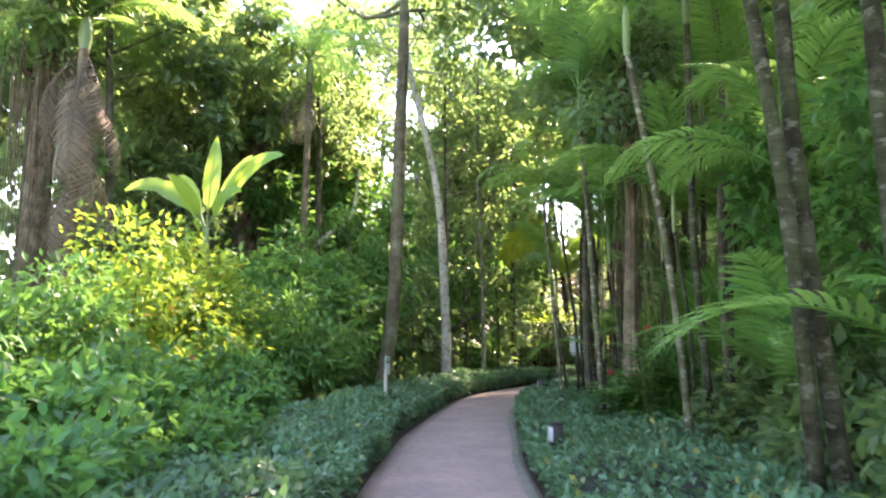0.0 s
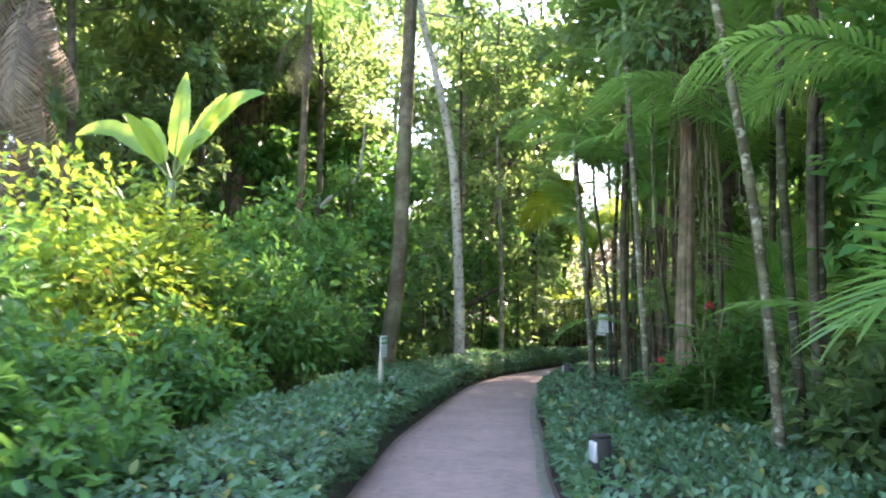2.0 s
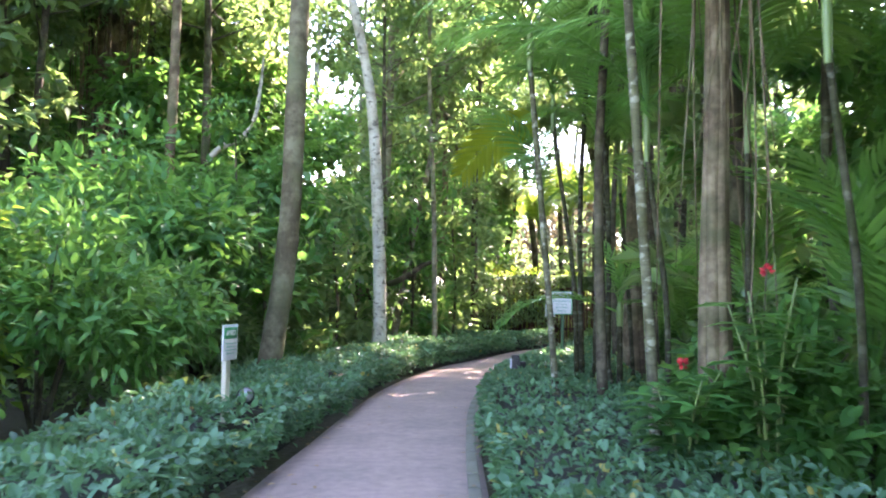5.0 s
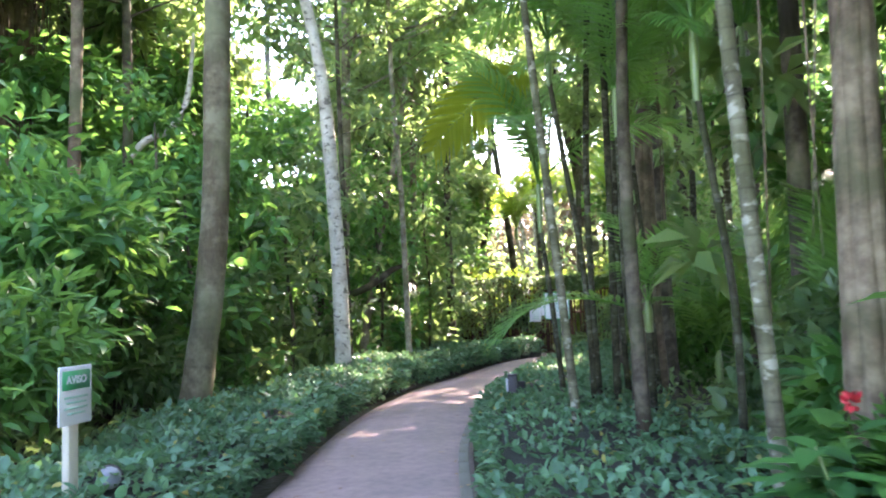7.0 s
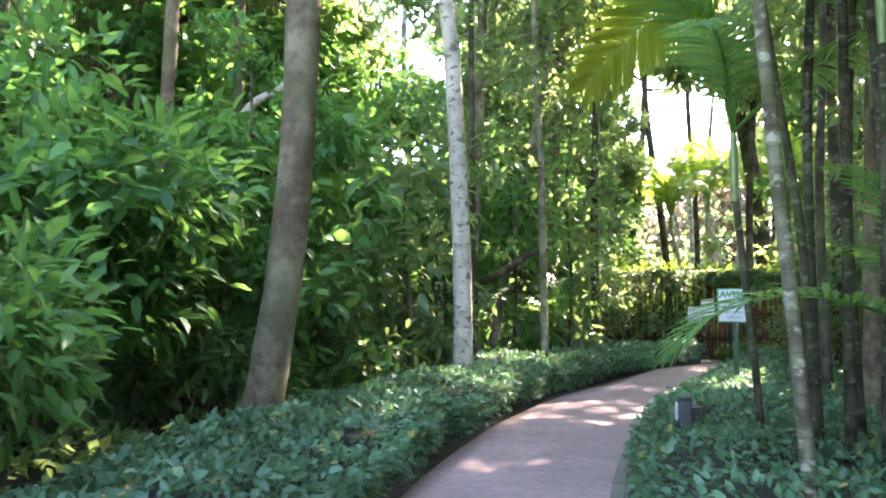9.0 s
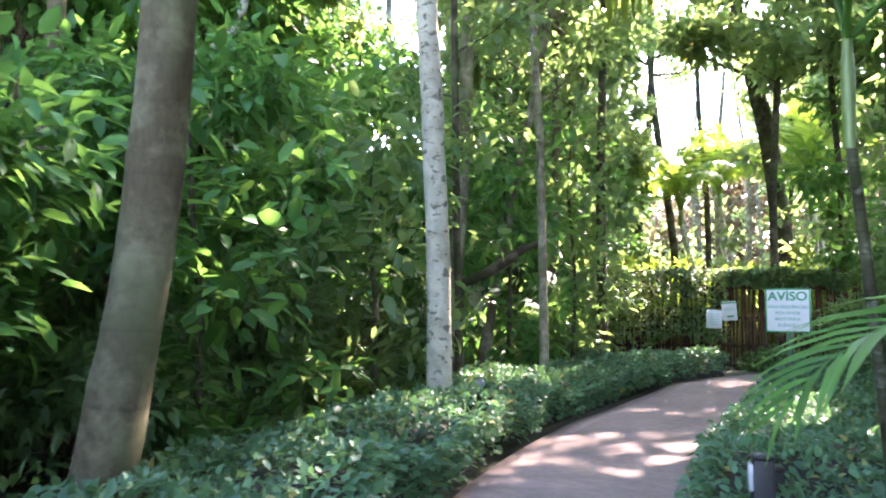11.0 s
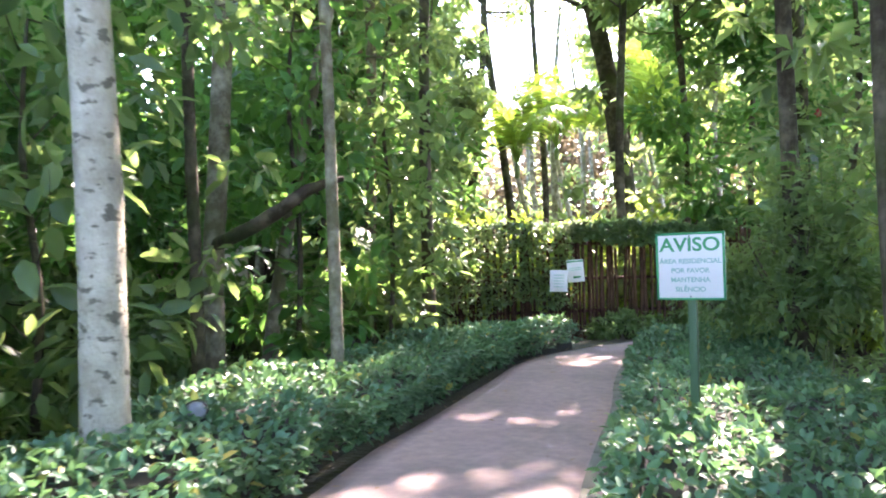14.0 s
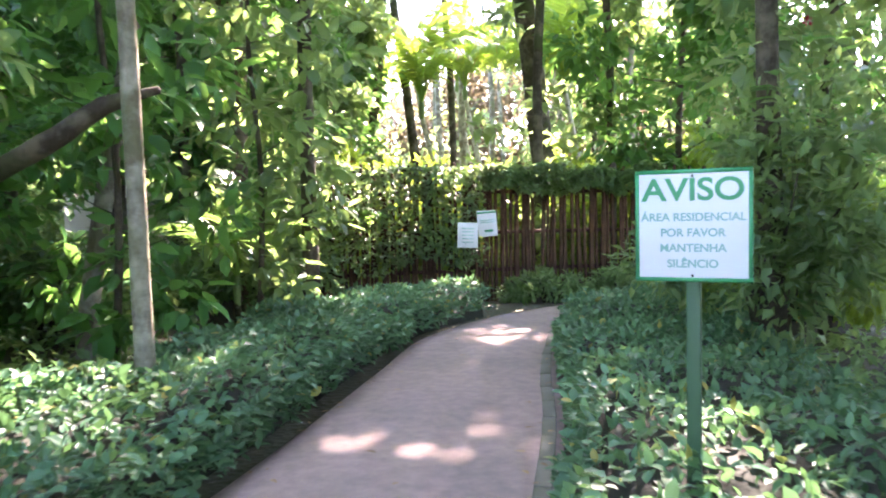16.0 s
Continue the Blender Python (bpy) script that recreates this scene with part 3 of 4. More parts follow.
# Crowns added overhead to keep sun off the path; only the last trunk is measured.
for x, y in ((3.05, 15.9), (4.3, 11.4), (5.1, 22.5)):
    tall_tree((x, y, 0), [(x, y, -0.1), (x - 0.05, y, 3), (x + 0.05, y, 6), (x - 0.2, y + 0.1, 9.5), (x - 0.3, y + 0.1, 12)], [0.07, 0.058, 0.052, 0.045, 0.025], BARK_DARK, "thin dark tree with a crown added to shade the path", LEAF_TREE, 0.6, 18, 3.6, 80, 0.28, 0.3)
# Crown widened out of view to shade the left bank.
grey = tall_tree((-0.1, 27.4, 0), [(-0.1, 27.4, -0.1), (-0.1, 27.4, 1.5), (0, 27.4, 3.2), (0.12, 27.5, 6.5), (0.2, 27.6, 11)], [0.15, 0.13, 0.125, 0.115, 0.08], BARK_THIN, "grey tree trunk rising through the understorey", LEAF_TREE, 0.62, 12, 3.0, 64, 0.26, 0.3)
part("limb", tube([(0.05, -0.05, 1.85), (0.5, -0.7, 1.98), (0.9, -0.8, 2.2), (1.2, -0.8, 2.42), (1.6, -0.8, 2.55)], [0.085, 0.085, 0.08, 0.07, 0.03], 10, 0.15, 0.05), BARK_DARK, grey, "dark low bough")
tall_tree((0.32, 29.4, 0), [(0.32, 29.4, -0.1), (0.42, 29.4, 0.9), (0.72, 29.4, 2.6), (0.95, 29.4, 3.8), (1.5, 29.6, 6.5), (1.9, 29.8, 9)], [0.12, 0.105, 0.095, 0.09, 0.075, 0.05], BARK_THIN, "leaning tree with rough greyish bark", LEAF_TREE, 0.55, 9, 1.8, 60, 0.2, 0.3, twigs=3, fine=True)
massive = tall_tree((10.1, 39.4, 0), [(10.1, 39.4, -0.1), (9.9, 39.4, 2.0), (9.64, 39.4, 3.7), (9.25, 39.4, 6.9), (8.45, 39.4, 10.6), (7.6, 39.4, 14)], [0.36, 0.33, 0.31, 0.28, 0.24, 0.16], BARK_DARK, "massive dark leaning tree behind the fence", LEAF_TREE, 0.62, 11, 3.6, 80, 0.24, 0.3, sides=16)
crooked = tall_tree((-4.35, 24.8, 0), [(-4.35, 24.8, -0.1), (-4.3, 24.8, 2.5), (-4.2, 24.8, 4.6), (-4.25, 24.9, 8), (-4.4, 25, 11)], [0.14, 0.12, 0.105, 0.09, 0.05], BARK_DARK, "dark tree with one pale hooked bough", LEAF_TREE, 0.7, 8, 1.8, 40, 0.22, 0.3)
part("limb", tube([(0.15, 0, 4.72), (0.55, -0.1, 5.08), (1.0, -0.1, 5.3), (1.3, -0.1, 5.75), (1.42, -0.1, 6.4), (1.5, -0.1, 7.3)], [0.075, 0.072, 0.07, 0.062, 0.05, 0.03], 9, 0.12, 0.03), BARK_WHITE, crooked, "pale hooked bough")
for x, y, h in ((-3.2, 39.0, 19.0), (-1.5, 43.0, 20.0), (-5.4, 41.0, 20.0)):
    tall_tree((x, y, 0), [(x, y, -0.1), (x + 0.2, y, h * 0.3), (x - 0.1, y, h * 0.6), (x + 0.3, y, h)], [0.16, 0.13, 0.11, 0.06], BARK_THIN, "tall bare-stemmed tree with a high crown", LEAF_TREE, 0.78, 14, 3.4, 70, 0.3, 0.2, group="clearing trees", step=0.6)
# Sun on these crowns comes with their lighter leaf colour.
for x, x2, r in ((5.6, 6.5, 0.15), (7.3, 6.6, 0.16), (4.1, 4.5, 0.1), (8.6, 8.4, 0.12)):
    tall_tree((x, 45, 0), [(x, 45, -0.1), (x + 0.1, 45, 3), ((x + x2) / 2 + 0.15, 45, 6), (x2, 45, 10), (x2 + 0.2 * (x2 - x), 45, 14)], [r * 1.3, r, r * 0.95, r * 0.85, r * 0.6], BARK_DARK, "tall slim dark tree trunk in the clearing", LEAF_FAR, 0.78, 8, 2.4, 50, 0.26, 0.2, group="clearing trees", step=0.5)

SAPLINGS = ((-1.0, 24.4, 3.6), (0.8, 28.4, 5.5), (2.2, 31.0, 6.0), (-0.9, 30.0, 4.5), (-3.3, 26.8, 4.2), (-2.1, 21.2, 3.4))
for i, (x, y, h) in enumerate(SAPLINGS):
    tall_tree((x, y, 0), [(x, y, -0.1), (x + 0.08, y, h * 0.35), (x - 0.05, y, h * 0.7), (x + 0.12 * math.sin(i), y, h)], [0.045, 0.036, 0.03, 0.014], BARK_DARK, "slim sapling with large drooping green leaves", LEAF_SHRUB if i % 2 else LEAF_TREE, 0.25, 10, 1.1, 24, 0.27, 0.2, "sapling", "woodland saplings", 8, 5, 0.4, True)


def fine_tree(at, h, reach, label, leaf):
    """A small tree branched from low down, with fine leaves and gaps between its boughs."""
    x, y, z = at
    return tall_tree(at, [(x, y, -0.1), (x - 0.1, y + 0.05, h * 0.3), (x + 0.12, y, h * 0.65), (x, y, h)], [0.075, 0.06, 0.045, 0.015], BARK_DARK, label, leaf, 0.24, 20, reach, 60, 0.13, 0.3, sides=9, twigs=6, step=0.4, fine=True)


fine_tree((8.2, 25.2, 0), 7.5, 1.6, "small dark tree with fine leaves behind the notice sign", LEAF_TREE)
# Lighter leaf colour stands for sun on this second one.
fine_tree((8.8, 28.0, 0), 6.5, 1.5, "small tree near the fence in a sunlit leaf colour", LEAF_FAR)

# ---- palms ----
FRONDS = [mesh_data("frond", frond_geo(1.9, 34, 0.46, 0.036, 0.75 + 0.1 * k, 0.3, 0.4 + 0.08 * k), LEAF_PALM) for k in range(3)]
BROAD = [mesh_data("frond", frond_geo(2.4, 30, 0.62, 0.060, 0.8, 0.22, 0.3 + 0.1 * k), LEAF_PALM) for k in range(2)]
# Sunlit look of the coconut leaves is put in by a lighter leaf colour.
COCO = [mesh_data("frond", frond_geo(4.2, 46, 0.85, 0.075, 0.95, 0.1, 0.7), LEAF_LIGHT) for k in range(2)]


def palm(base, top, r, bark, label, count=7, fronds=FRONDS, scale=1.0, tilt=35, bow=0.0, group="slender palms", name="slender_palm", turn=0.0):
    """A ringed stem with a green crownshaft and a head of feather leaves."""
    t = thing(name, base, label, "palm tree", group)
    b, e = np.zeros(3), np.asarray(top, float) - base
    mid = (b + e) / 2 + np.array([bow, 0, 0])
    part("stem", tube([b - [0, 0, 0.1], mid * 0.5 + [bow * 0.2, 0, 0], mid, e * 0.8 + [bow * 0.4, 0, 0], e], [r * 1.25, r, r, r * 0.92, r * 0.85], 10, 0.2, 0.03), bark, t)
    part("crownshaft", tube([e - [0, 0, 0.1], e + [0, 0, 0.25 * scale], e + [0, 0, 0.5 * scale]], [r * 0.9, r * 1.15, r * 0.5], 10, 0.1, 0.01), SHAFT, t)
    for k in range(count):
        a = turn + k * 360 / count + RNG.uniform(-16, 16)
        up = tilt + RNG.uniform(-28, 30)
        part("frond", fronds[k % len(fronds)], None, t, m=pose(e[0], e[1], e[2] + 0.42 * scale, 0, 0, a) @ pose(0, 0, 0, RNG.uniform(-25, 25), -up, 0) @ Matrix.Scale(scale * RNG.uniform(0.85, 1.1), 4))
    return t


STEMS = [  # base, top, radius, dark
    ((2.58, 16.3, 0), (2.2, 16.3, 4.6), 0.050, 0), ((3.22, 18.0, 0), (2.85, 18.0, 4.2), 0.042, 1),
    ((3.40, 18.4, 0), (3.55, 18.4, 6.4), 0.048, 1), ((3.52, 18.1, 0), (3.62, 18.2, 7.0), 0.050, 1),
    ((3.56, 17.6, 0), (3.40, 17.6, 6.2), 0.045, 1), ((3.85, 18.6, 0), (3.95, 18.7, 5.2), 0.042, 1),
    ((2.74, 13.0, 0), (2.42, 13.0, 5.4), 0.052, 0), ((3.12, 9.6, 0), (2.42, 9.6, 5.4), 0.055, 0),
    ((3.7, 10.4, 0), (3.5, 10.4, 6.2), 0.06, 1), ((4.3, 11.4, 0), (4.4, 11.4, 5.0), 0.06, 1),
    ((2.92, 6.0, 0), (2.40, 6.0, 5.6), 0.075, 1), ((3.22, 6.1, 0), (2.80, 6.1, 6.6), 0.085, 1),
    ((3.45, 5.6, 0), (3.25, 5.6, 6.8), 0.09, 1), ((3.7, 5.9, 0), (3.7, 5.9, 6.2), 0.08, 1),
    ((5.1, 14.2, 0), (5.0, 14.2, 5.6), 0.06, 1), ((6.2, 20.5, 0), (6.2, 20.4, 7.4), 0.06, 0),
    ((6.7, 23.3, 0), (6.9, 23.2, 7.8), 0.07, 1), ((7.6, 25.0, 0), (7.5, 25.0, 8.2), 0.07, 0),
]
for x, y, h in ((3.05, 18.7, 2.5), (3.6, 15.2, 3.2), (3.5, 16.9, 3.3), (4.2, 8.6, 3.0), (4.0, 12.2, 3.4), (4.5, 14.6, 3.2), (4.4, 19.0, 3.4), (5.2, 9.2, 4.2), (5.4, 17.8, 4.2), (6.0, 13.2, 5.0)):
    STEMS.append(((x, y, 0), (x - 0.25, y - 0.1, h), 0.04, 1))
WIDE = mesh_data("frond", frond_geo(3.0, 44, 0.75, 0.085, 0.9, 0.1, 0.3, 0.2), LEAF_OLIVE)
for i, (b, e, r, dark) in enumerate(STEMS):
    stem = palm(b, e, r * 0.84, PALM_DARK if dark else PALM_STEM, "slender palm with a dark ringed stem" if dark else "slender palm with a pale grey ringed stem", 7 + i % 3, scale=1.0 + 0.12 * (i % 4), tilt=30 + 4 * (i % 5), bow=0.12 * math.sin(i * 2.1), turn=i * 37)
    if i == 1:
        part("frond", WIDE, None, stem, "broad olive-green leaf arching over the path", m=pose(e[0] - b[0], e[1] - b[1], e[2] + 0.2, 0, 0, 132) @ pose(0, 0, 0, 35, 18, 0) @ Matrix.Scale(0.75, 4))

for i, (x, y, h, s) in enumerate(((7.7, 43.0, 4.6, 0.95), (9.8, 45.5, 5.6, 0.8), (12.2, 42.5, 5.4, 0.85), (6.3, 49, 6.2, 0.7), (13.6, 47, 7.4, 0.7), (11.0, 51, 6.8, 0.75), (-4.2, 41, 7.4, 0.7), (-6.0, 37, 8.2, 0.7))):
    palm((x, y, 0), (x - 0.5, y, h), 0.09, BARK_WHITE, "coconut palm with arching sunlit leaves in the clearing", 12, COCO, s, 50, 0.3, "coconut palms", "coconut_palm", i * 20)

DRY_FRONDS = [mesh_data("dry_frond", frond_geo(1.7, 26, 0.42, 0.030, 0.3 + 0.2 * k, 0.1, 0.9), LEAF_DEAD) for k in range(2)]


def skirted(base, top, r, label, count):
    """A tall palm with hanging leaves and a skirt of dead brown ones below its crown."""
    t = palm(base, top, r, BARK_RED, label, 13, FRONDS, 1.35, 12, 0.1, "skirted palms", "skirted_palm", base[0] * 40)
    e = np.asarray(top, float) - base
    for k in range(count):
        z = e[2] - 0.1 - 0.42 * (k // 4) * RNG.uniform(0.6, 1.2)
        part("dry_frond", DRY_FRONDS[k % 2], None, t, "dead brown hanging leaf", m=pose(e[0], e[1], z, 0, 0, k * 67) @ pose(0, 0, 0, RNG.uniform(-30, 30), 62 + RNG.uniform(-8, 22), 0) @ Matrix.Scale(RNG.uniform(0.7, 1.35), 4))


skirted((-8.3, 16.0, 0), (-8.0, 16.0, 8.0), 0.13, "tall palm hung with dry brown leaves above the shrubs", 26)
skirted((-4.4, 22.0, 0), (-4.1, 22.0, 9.4), 0.10, "tall palm with drooping leaves in the woods", 5)
skirted((1.9, 33.6, 0), (2.0, 33.6, 12.4), 0.11, "tall far palm hung with reddish dry leaves", 20)

# low palms and broad leaves that lean over the path edge
for i, (x, y, z, s, n) in enumerate(((5.4, 19.4, 0.0, 0.8, 7), (3.9, 8.2, 0.0, 0.85, 7), (4.6, 13.0, 0.0, 0.95, 7), (5.2, 16.2, 0.0, 0.9, 7), (1.9, 31.8, 0, 0.75, 7), (3.2, 34.0, 0, 0.8, 7), (8.0, 25.3, 0, 0.7, 7), (-4.4, 27.0, 0, 0.8, 6), (6.0, 19.0, 0, 0.9, 7))):
    palm((x, y, z), (x, y, 0.5 * s), 0.05, PALM_DARK, "young palm with broad feather leaves near the ground", n, BROAD, s, 58, 0, "young palms", "young_palm", i * 53)

def reaching(base, tip_turn, h, angle, label, scale=1.0):
    """A young palm with one leaf reaching low over the path's edge."""
    t = palm(base, (base[0], base[1], h), 0.045, PALM_DARK, label, 4, BROAD, 0.5, 60, 0, "young palms", "young_palm", 10)
    part("frond", NEAR, None, t, m=pose(0, 0, h + 0.1, 0, 0, tip_turn) @ pose(0, 0, 0, 0, angle, 0) @ Matrix.Scale(scale, 4))


NEAR = mesh_data("frond", frond_geo(1.7, 24, 0.62, 0.055, 0.75, 0.35, 0.25, 0.12), LEAF_PALM)
reaching((3.70, 17.42, 0), 184, 1.25, 2, "young palm with a broad leaf reaching towards the path", 1.12)
reaching((3.6, 5.35, 0), 176, 1.2, -12, "young palm with a silvery drooping leaf near the path", 1.25)

# ---- banana plant ----
def banana():
    t = thing("banana_plant", (-4.8, 15.0, 0), "banana plant with bright upright leaves above the shrubs", "banana plant")
    part("stem", tube([(0, 0, -0.1), (0.03, 0, 1.8), (0, 0, 3.75)], [0.14, 0.12, 0.07], 12, 0.3, 0.02), SHAFT, t)
    for (tx, ty, tz), w in (((0.12, 0.1, 1.95), 0.32), ((1.55, -0.1, 1.40), 0.34), ((-1.65, -0.1, 0.62), 0.36), ((0.95, -0.2, 1.42), 0.15), ((-0.75, 0.4, 1.15), 0.26), ((0.9, -0.8, 0.55), 0.34), ((-0.5, -0.9, 0.9), 0.3)):
        tip = np.array([tx, ty, tz])
        s = np.linspace(0, 1, 15)
        c = tip * s[:, None] + np.array([0, 0, 0.55 * abs(tx) / 1.75])[None] * (np.sin(np.pi * s * 0.9))[:, None]
        d = unit(np.gradient(c, axis=0))
        side = unit(np.cross(d, [0.15, -1.0, 0.5]))
        nr = np.cross(side, d)
        wid = w * np.where(s < 0.22, 0.05, np.sin(np.pi * np.clip((s - 0.2) / 0.8, 0, 1) ** 0.75) ** 0.6 + 0.03) * (1 + RNG.normal(0, 0.06, 15))
        cols = [c + side * (u * wid / 1.0)[:, None] + nr * (0.22 * abs(u) * wid)[:, None] for u in (-0.5, -0.25, 0, 0.25, 0.5)]
        A = np.stack(cols, 1)
        i, j = np.meshgrid(np.arange(14), np.arange(4), indexing="ij")
        q = np.stack([i * 5 + j, i * 5 + j + 1, (i + 1) * 5 + j + 1, (i + 1) * 5 + j], -1).reshape(-1, 4)
        blade = part("leaf", (A.reshape(-1, 3), [q]), LEAF_BANANA, t, m=Matrix.Translation((0, 0, 3.72)))
        part("midrib", tube(c[::2] - nr[::2] * 0.012, 0.018 * (1.05 - s[::2]), 6, 0.3, 0), SHAFT, blade)


banana()

# ---- shrubs beside the path ----
def shrub(at, rx, ry, h, n, size, mat, label, lumps=40, ratio=0.5, group="shrubs", lump=0.28, plain=False, low=0.05):
    t = thing("shrub", at, label, "shrub", group)
    plain = plain or at[1] > 19 or at[0] < -4.5 or at[0] > 4
    for k in range(6):
        a = k * 1.05
        e = np.array([math.cos(a) * rx * 0.6, math.sin(a) * ry * 0.6, h * 0.75])
        part("stem", tube([(0.05 * math.cos(a), 0.05 * math.sin(a), -0.08), e * [0.4, 0.4, 0.55], e], [0.028, 0.02, 0.006], 5, 0.3, 0.05), BARK_DARK, t)
    part("foliage", dome_cloud(rx, ry, h, n, size, lumps, ratio, lump=lump, plain=plain, low=low), mat, t)
    return t


shrub((-3.55, 15.6, 0), 1.75, 1.7, 2.75, 8000, 0.18, LEAF_SHRUB, "rounded dark green bush with drooping fine leaves", 70, 0.34, low=0.3)
shrub((-5.3, 12.6, 0), 1.9, 1.9, 3.55, 8000, 0.17, LEAF_LIGHT, "tall sunlit yellow-green shrub with reddish tips", 60, 0.45)
shrub((-4.75, 14.1, 0), 1.2, 0.9, 3.75, 5500, 0.17, LEAF_LIGHT, "sunlit shrub at the foot of the banana plant", 45, 0.45)
shrub((-5.4, 9.6, 0), 1.7, 1.9, 2.5, 7000, 0.17, LEAF_SHRUB, "deep green shrub beside the path", 55, 0.45)
shrub((-3.6, 8.6, 0), 1.25, 1.5, 1.45, 5500, 0.14, LEAF_SHRUB, "bright green leafy bush beside the hedge", 45, 0.5)
shrub((-2.5, 4.4, 0), 0.9, 1.2, 0.95, 4500, 0.12, LEAF_SHRUB, "low deep green bush leaning over the hedge", 40, 0.5)
shrub((-2.6, 7.1, 0), 0.9, 1.3, 1.1, 5000, 0.12, LEAF_SHRUB, "deep green bush leaning over the hedge", 40, 0.5)
shrub((-3.3, 5.8, 0), 1.0, 1.5, 1.35, 5000, 0.13, LEAF_SHRUB, "low bright green bush beside the hedge", 40, 0.5)
shrub((-3.5, 11.8, 0), 1.1, 1.4, 1.5, 5000, 0.14, LEAF_SHRUB, "green leafy bush beside the hedge", 40, 0.5)
shrub((-4.9, 6.0, 0), 1.5, 1.8, 2.2, 5500, 0.16, LEAF_SHRUB, "green leafy shrub in front of the woods", 45, 0.5)
shrub((-3.9, 18.6, 0), 1.7, 1.7, 4.1, 6500, 0.23, LEAF_SHRUB, "tall green bush with long pointed leaves", 70, 0.42, low=0.36)
shrub((-3.2, 20.9, 0), 1.3, 1.3, 2.3, 4500, 0.18, LEAF_TREE, "dark green shrub in the shade", 40, 0.45)
shrub((-2.6, 24.0, 0), 1.4, 1.3, 1.9, 4500, 0.2, LEAF_TREE, "dark green shrub with large leaves in the shade", 40, 0.5)
shrub((-1.9, 27.6, 0), 1.3, 1.3, 1.7, 4000, 0.2, LEAF_TREE, "dark green shrub with large leaves in the shade", 40, 0.5)
shrub((-0.6, 31.5, 0), 1.6, 1.2, 1.5, 4000, 0.18, LEAF_TREE, "dense dark shrub in the shade", 40, 0.45)
shrub((2.0, 33.2, 0), 1.6, 1.0, 1.6, 4000, 0.18, LEAF_TREE, "dense dark shrub in the shade", 40, 0.45)
shrub((3.5, 4.5, 0), 0.9, 1.1, 1.25, 5000, 0.15, LEAF_TREE, "dark leafy shrub beside the palm stems", 40, 0.5)
shrub((4.3, 7.2, 0), 1.1, 1.3, 1.6, 4000, 0.2, LEAF_TREE, "dark shrub under the palms", 40, 0.5)
shrub((4.6, 10.2, 0), 1.2, 1.4, 1.5, 4000, 0.2, LEAF_TREE, "dark shrub under the palms", 40, 0.5)
shrub((3.75, 12.9, 0), 0.8, 1.1, 1.5, 3500, 0.2, LEAF_SHRUB, "shrub with broad pointed leaves under the palms", 35, 0.42)
shrub((5.0, 15.8, 0), 1.1, 1.2, 1.5, 3500, 0.2, LEAF_TREE, "dark shrub under the palms", 35, 0.5)
shrub((7.3, 33.15, 0), 0.9, 0.35, 0.5, 1800, 0.12, LEAF_TREE, "low dark planting at the foot of the fence", 24, 0.5)
shrub((8.9, 33.2, 0), 0.9, 0.35, 0.5, 1800, 0.12, LEAF_TREE, "low dark planting at the foot of the fence", 24, 0.5)
shrub((7.1, 26.8, 0), 1.2, 1.6, 2.5, 4200, 0.15, LEAF_TREE, "tall leafy shrub behind the notice sign", 50, 0.45, low=0.25)
# Light leaf colour brightens this shrub as sun would.
shrub((9.3, 28.6, 0), 1.2, 1.3, 2.2, 5000, 0.15, LEAF_LIGHT, "leafy shrub at the path's turn", 50, 0.45)
shrub((6.9, 22.6, 0), 1.2, 1.3, 1.7, 4500, 0.18, LEAF_SHRUB, "dark leafy shrub near the notice sign", 45, 0.5)

# ---- woods all round: two kinds of tree and one of shrub, repeated ----
def understorey(n, h, label, leaf, size, r=0.06):
    pts = [(0, 0, -0.1), (0.05, 0.03, h * 0.35), (-0.05, 0.1, h * 0.7), (0.1, 0.05, h)]
    return tall_tree((0, 0, 0), pts, [r * 1.2, r, r * 0.8, r * 0.4], BARK_DARK, label, leaf, 0.3, 13, h * 0.26, n, size, 0.3, group="understorey trees", sides=9, twigs=4, step=0.5)


def canopy(label, leaf, h, n, bark):
    pts = [(0, 0, -0.1), (0.1, 0.0, h * 0.3), (-0.12, 0.15, h * 0.65), (0.1, 0.2, h)]
    return tall_tree((0, 0, 0), pts, [0.13, 0.10, 0.085, 0.045], bark, label, leaf, 0.5, 15, h * 0.18, n, 0.37, 0.4, group="tall trees", sides=10, step=0.6, twigs=8)


kinds = [understorey(78, 6.0, "understorey tree with broad dark green leaves", LEAF_TREE, 0.33), understorey(78, 7.5, "understorey tree with hanging green leaves", LEAF_SHRUB, 0.30)]
talls = [canopy("tall thin woodland tree", LEAF_TREE, 16, 76, BARK_DARK), canopy("tall thin woodland tree with lighter leaves", LEAF_FAR, 14, 76, BARK_DARK)]
# One shrub twice: the second carries sunlight in a lighter leaf colour.
bush = [shrub((0, 0, 0), 1.5, 1.5, 2.0, 3000, 0.29, LEAF_TREE, "dense dark woodland shrub", 40, 0.5, "woodland shrubs", plain=True), shrub((0, 0, 0), 1.5, 1.5, 2.2, 3000, 0.29, LEAF_FAR, "woodland shrub in a lighter, sunlit leaf colour", 40, 0.5, "woodland shrubs", plain=True)]


def planted(kinds, spots, low, high, first):
    for i, (x, y) in enumerate(spots):
        k = kinds[i % len(kinds)]
        m = pose(x, y, 0, 0, 0, RNG.uniform(0, 360))
        s = RNG.uniform(low, high)
        if i < len(kinds) and first:
            k.matrix_basis = m
        else:
            copy_thing(k, m @ Matrix.Scale(s, 4))


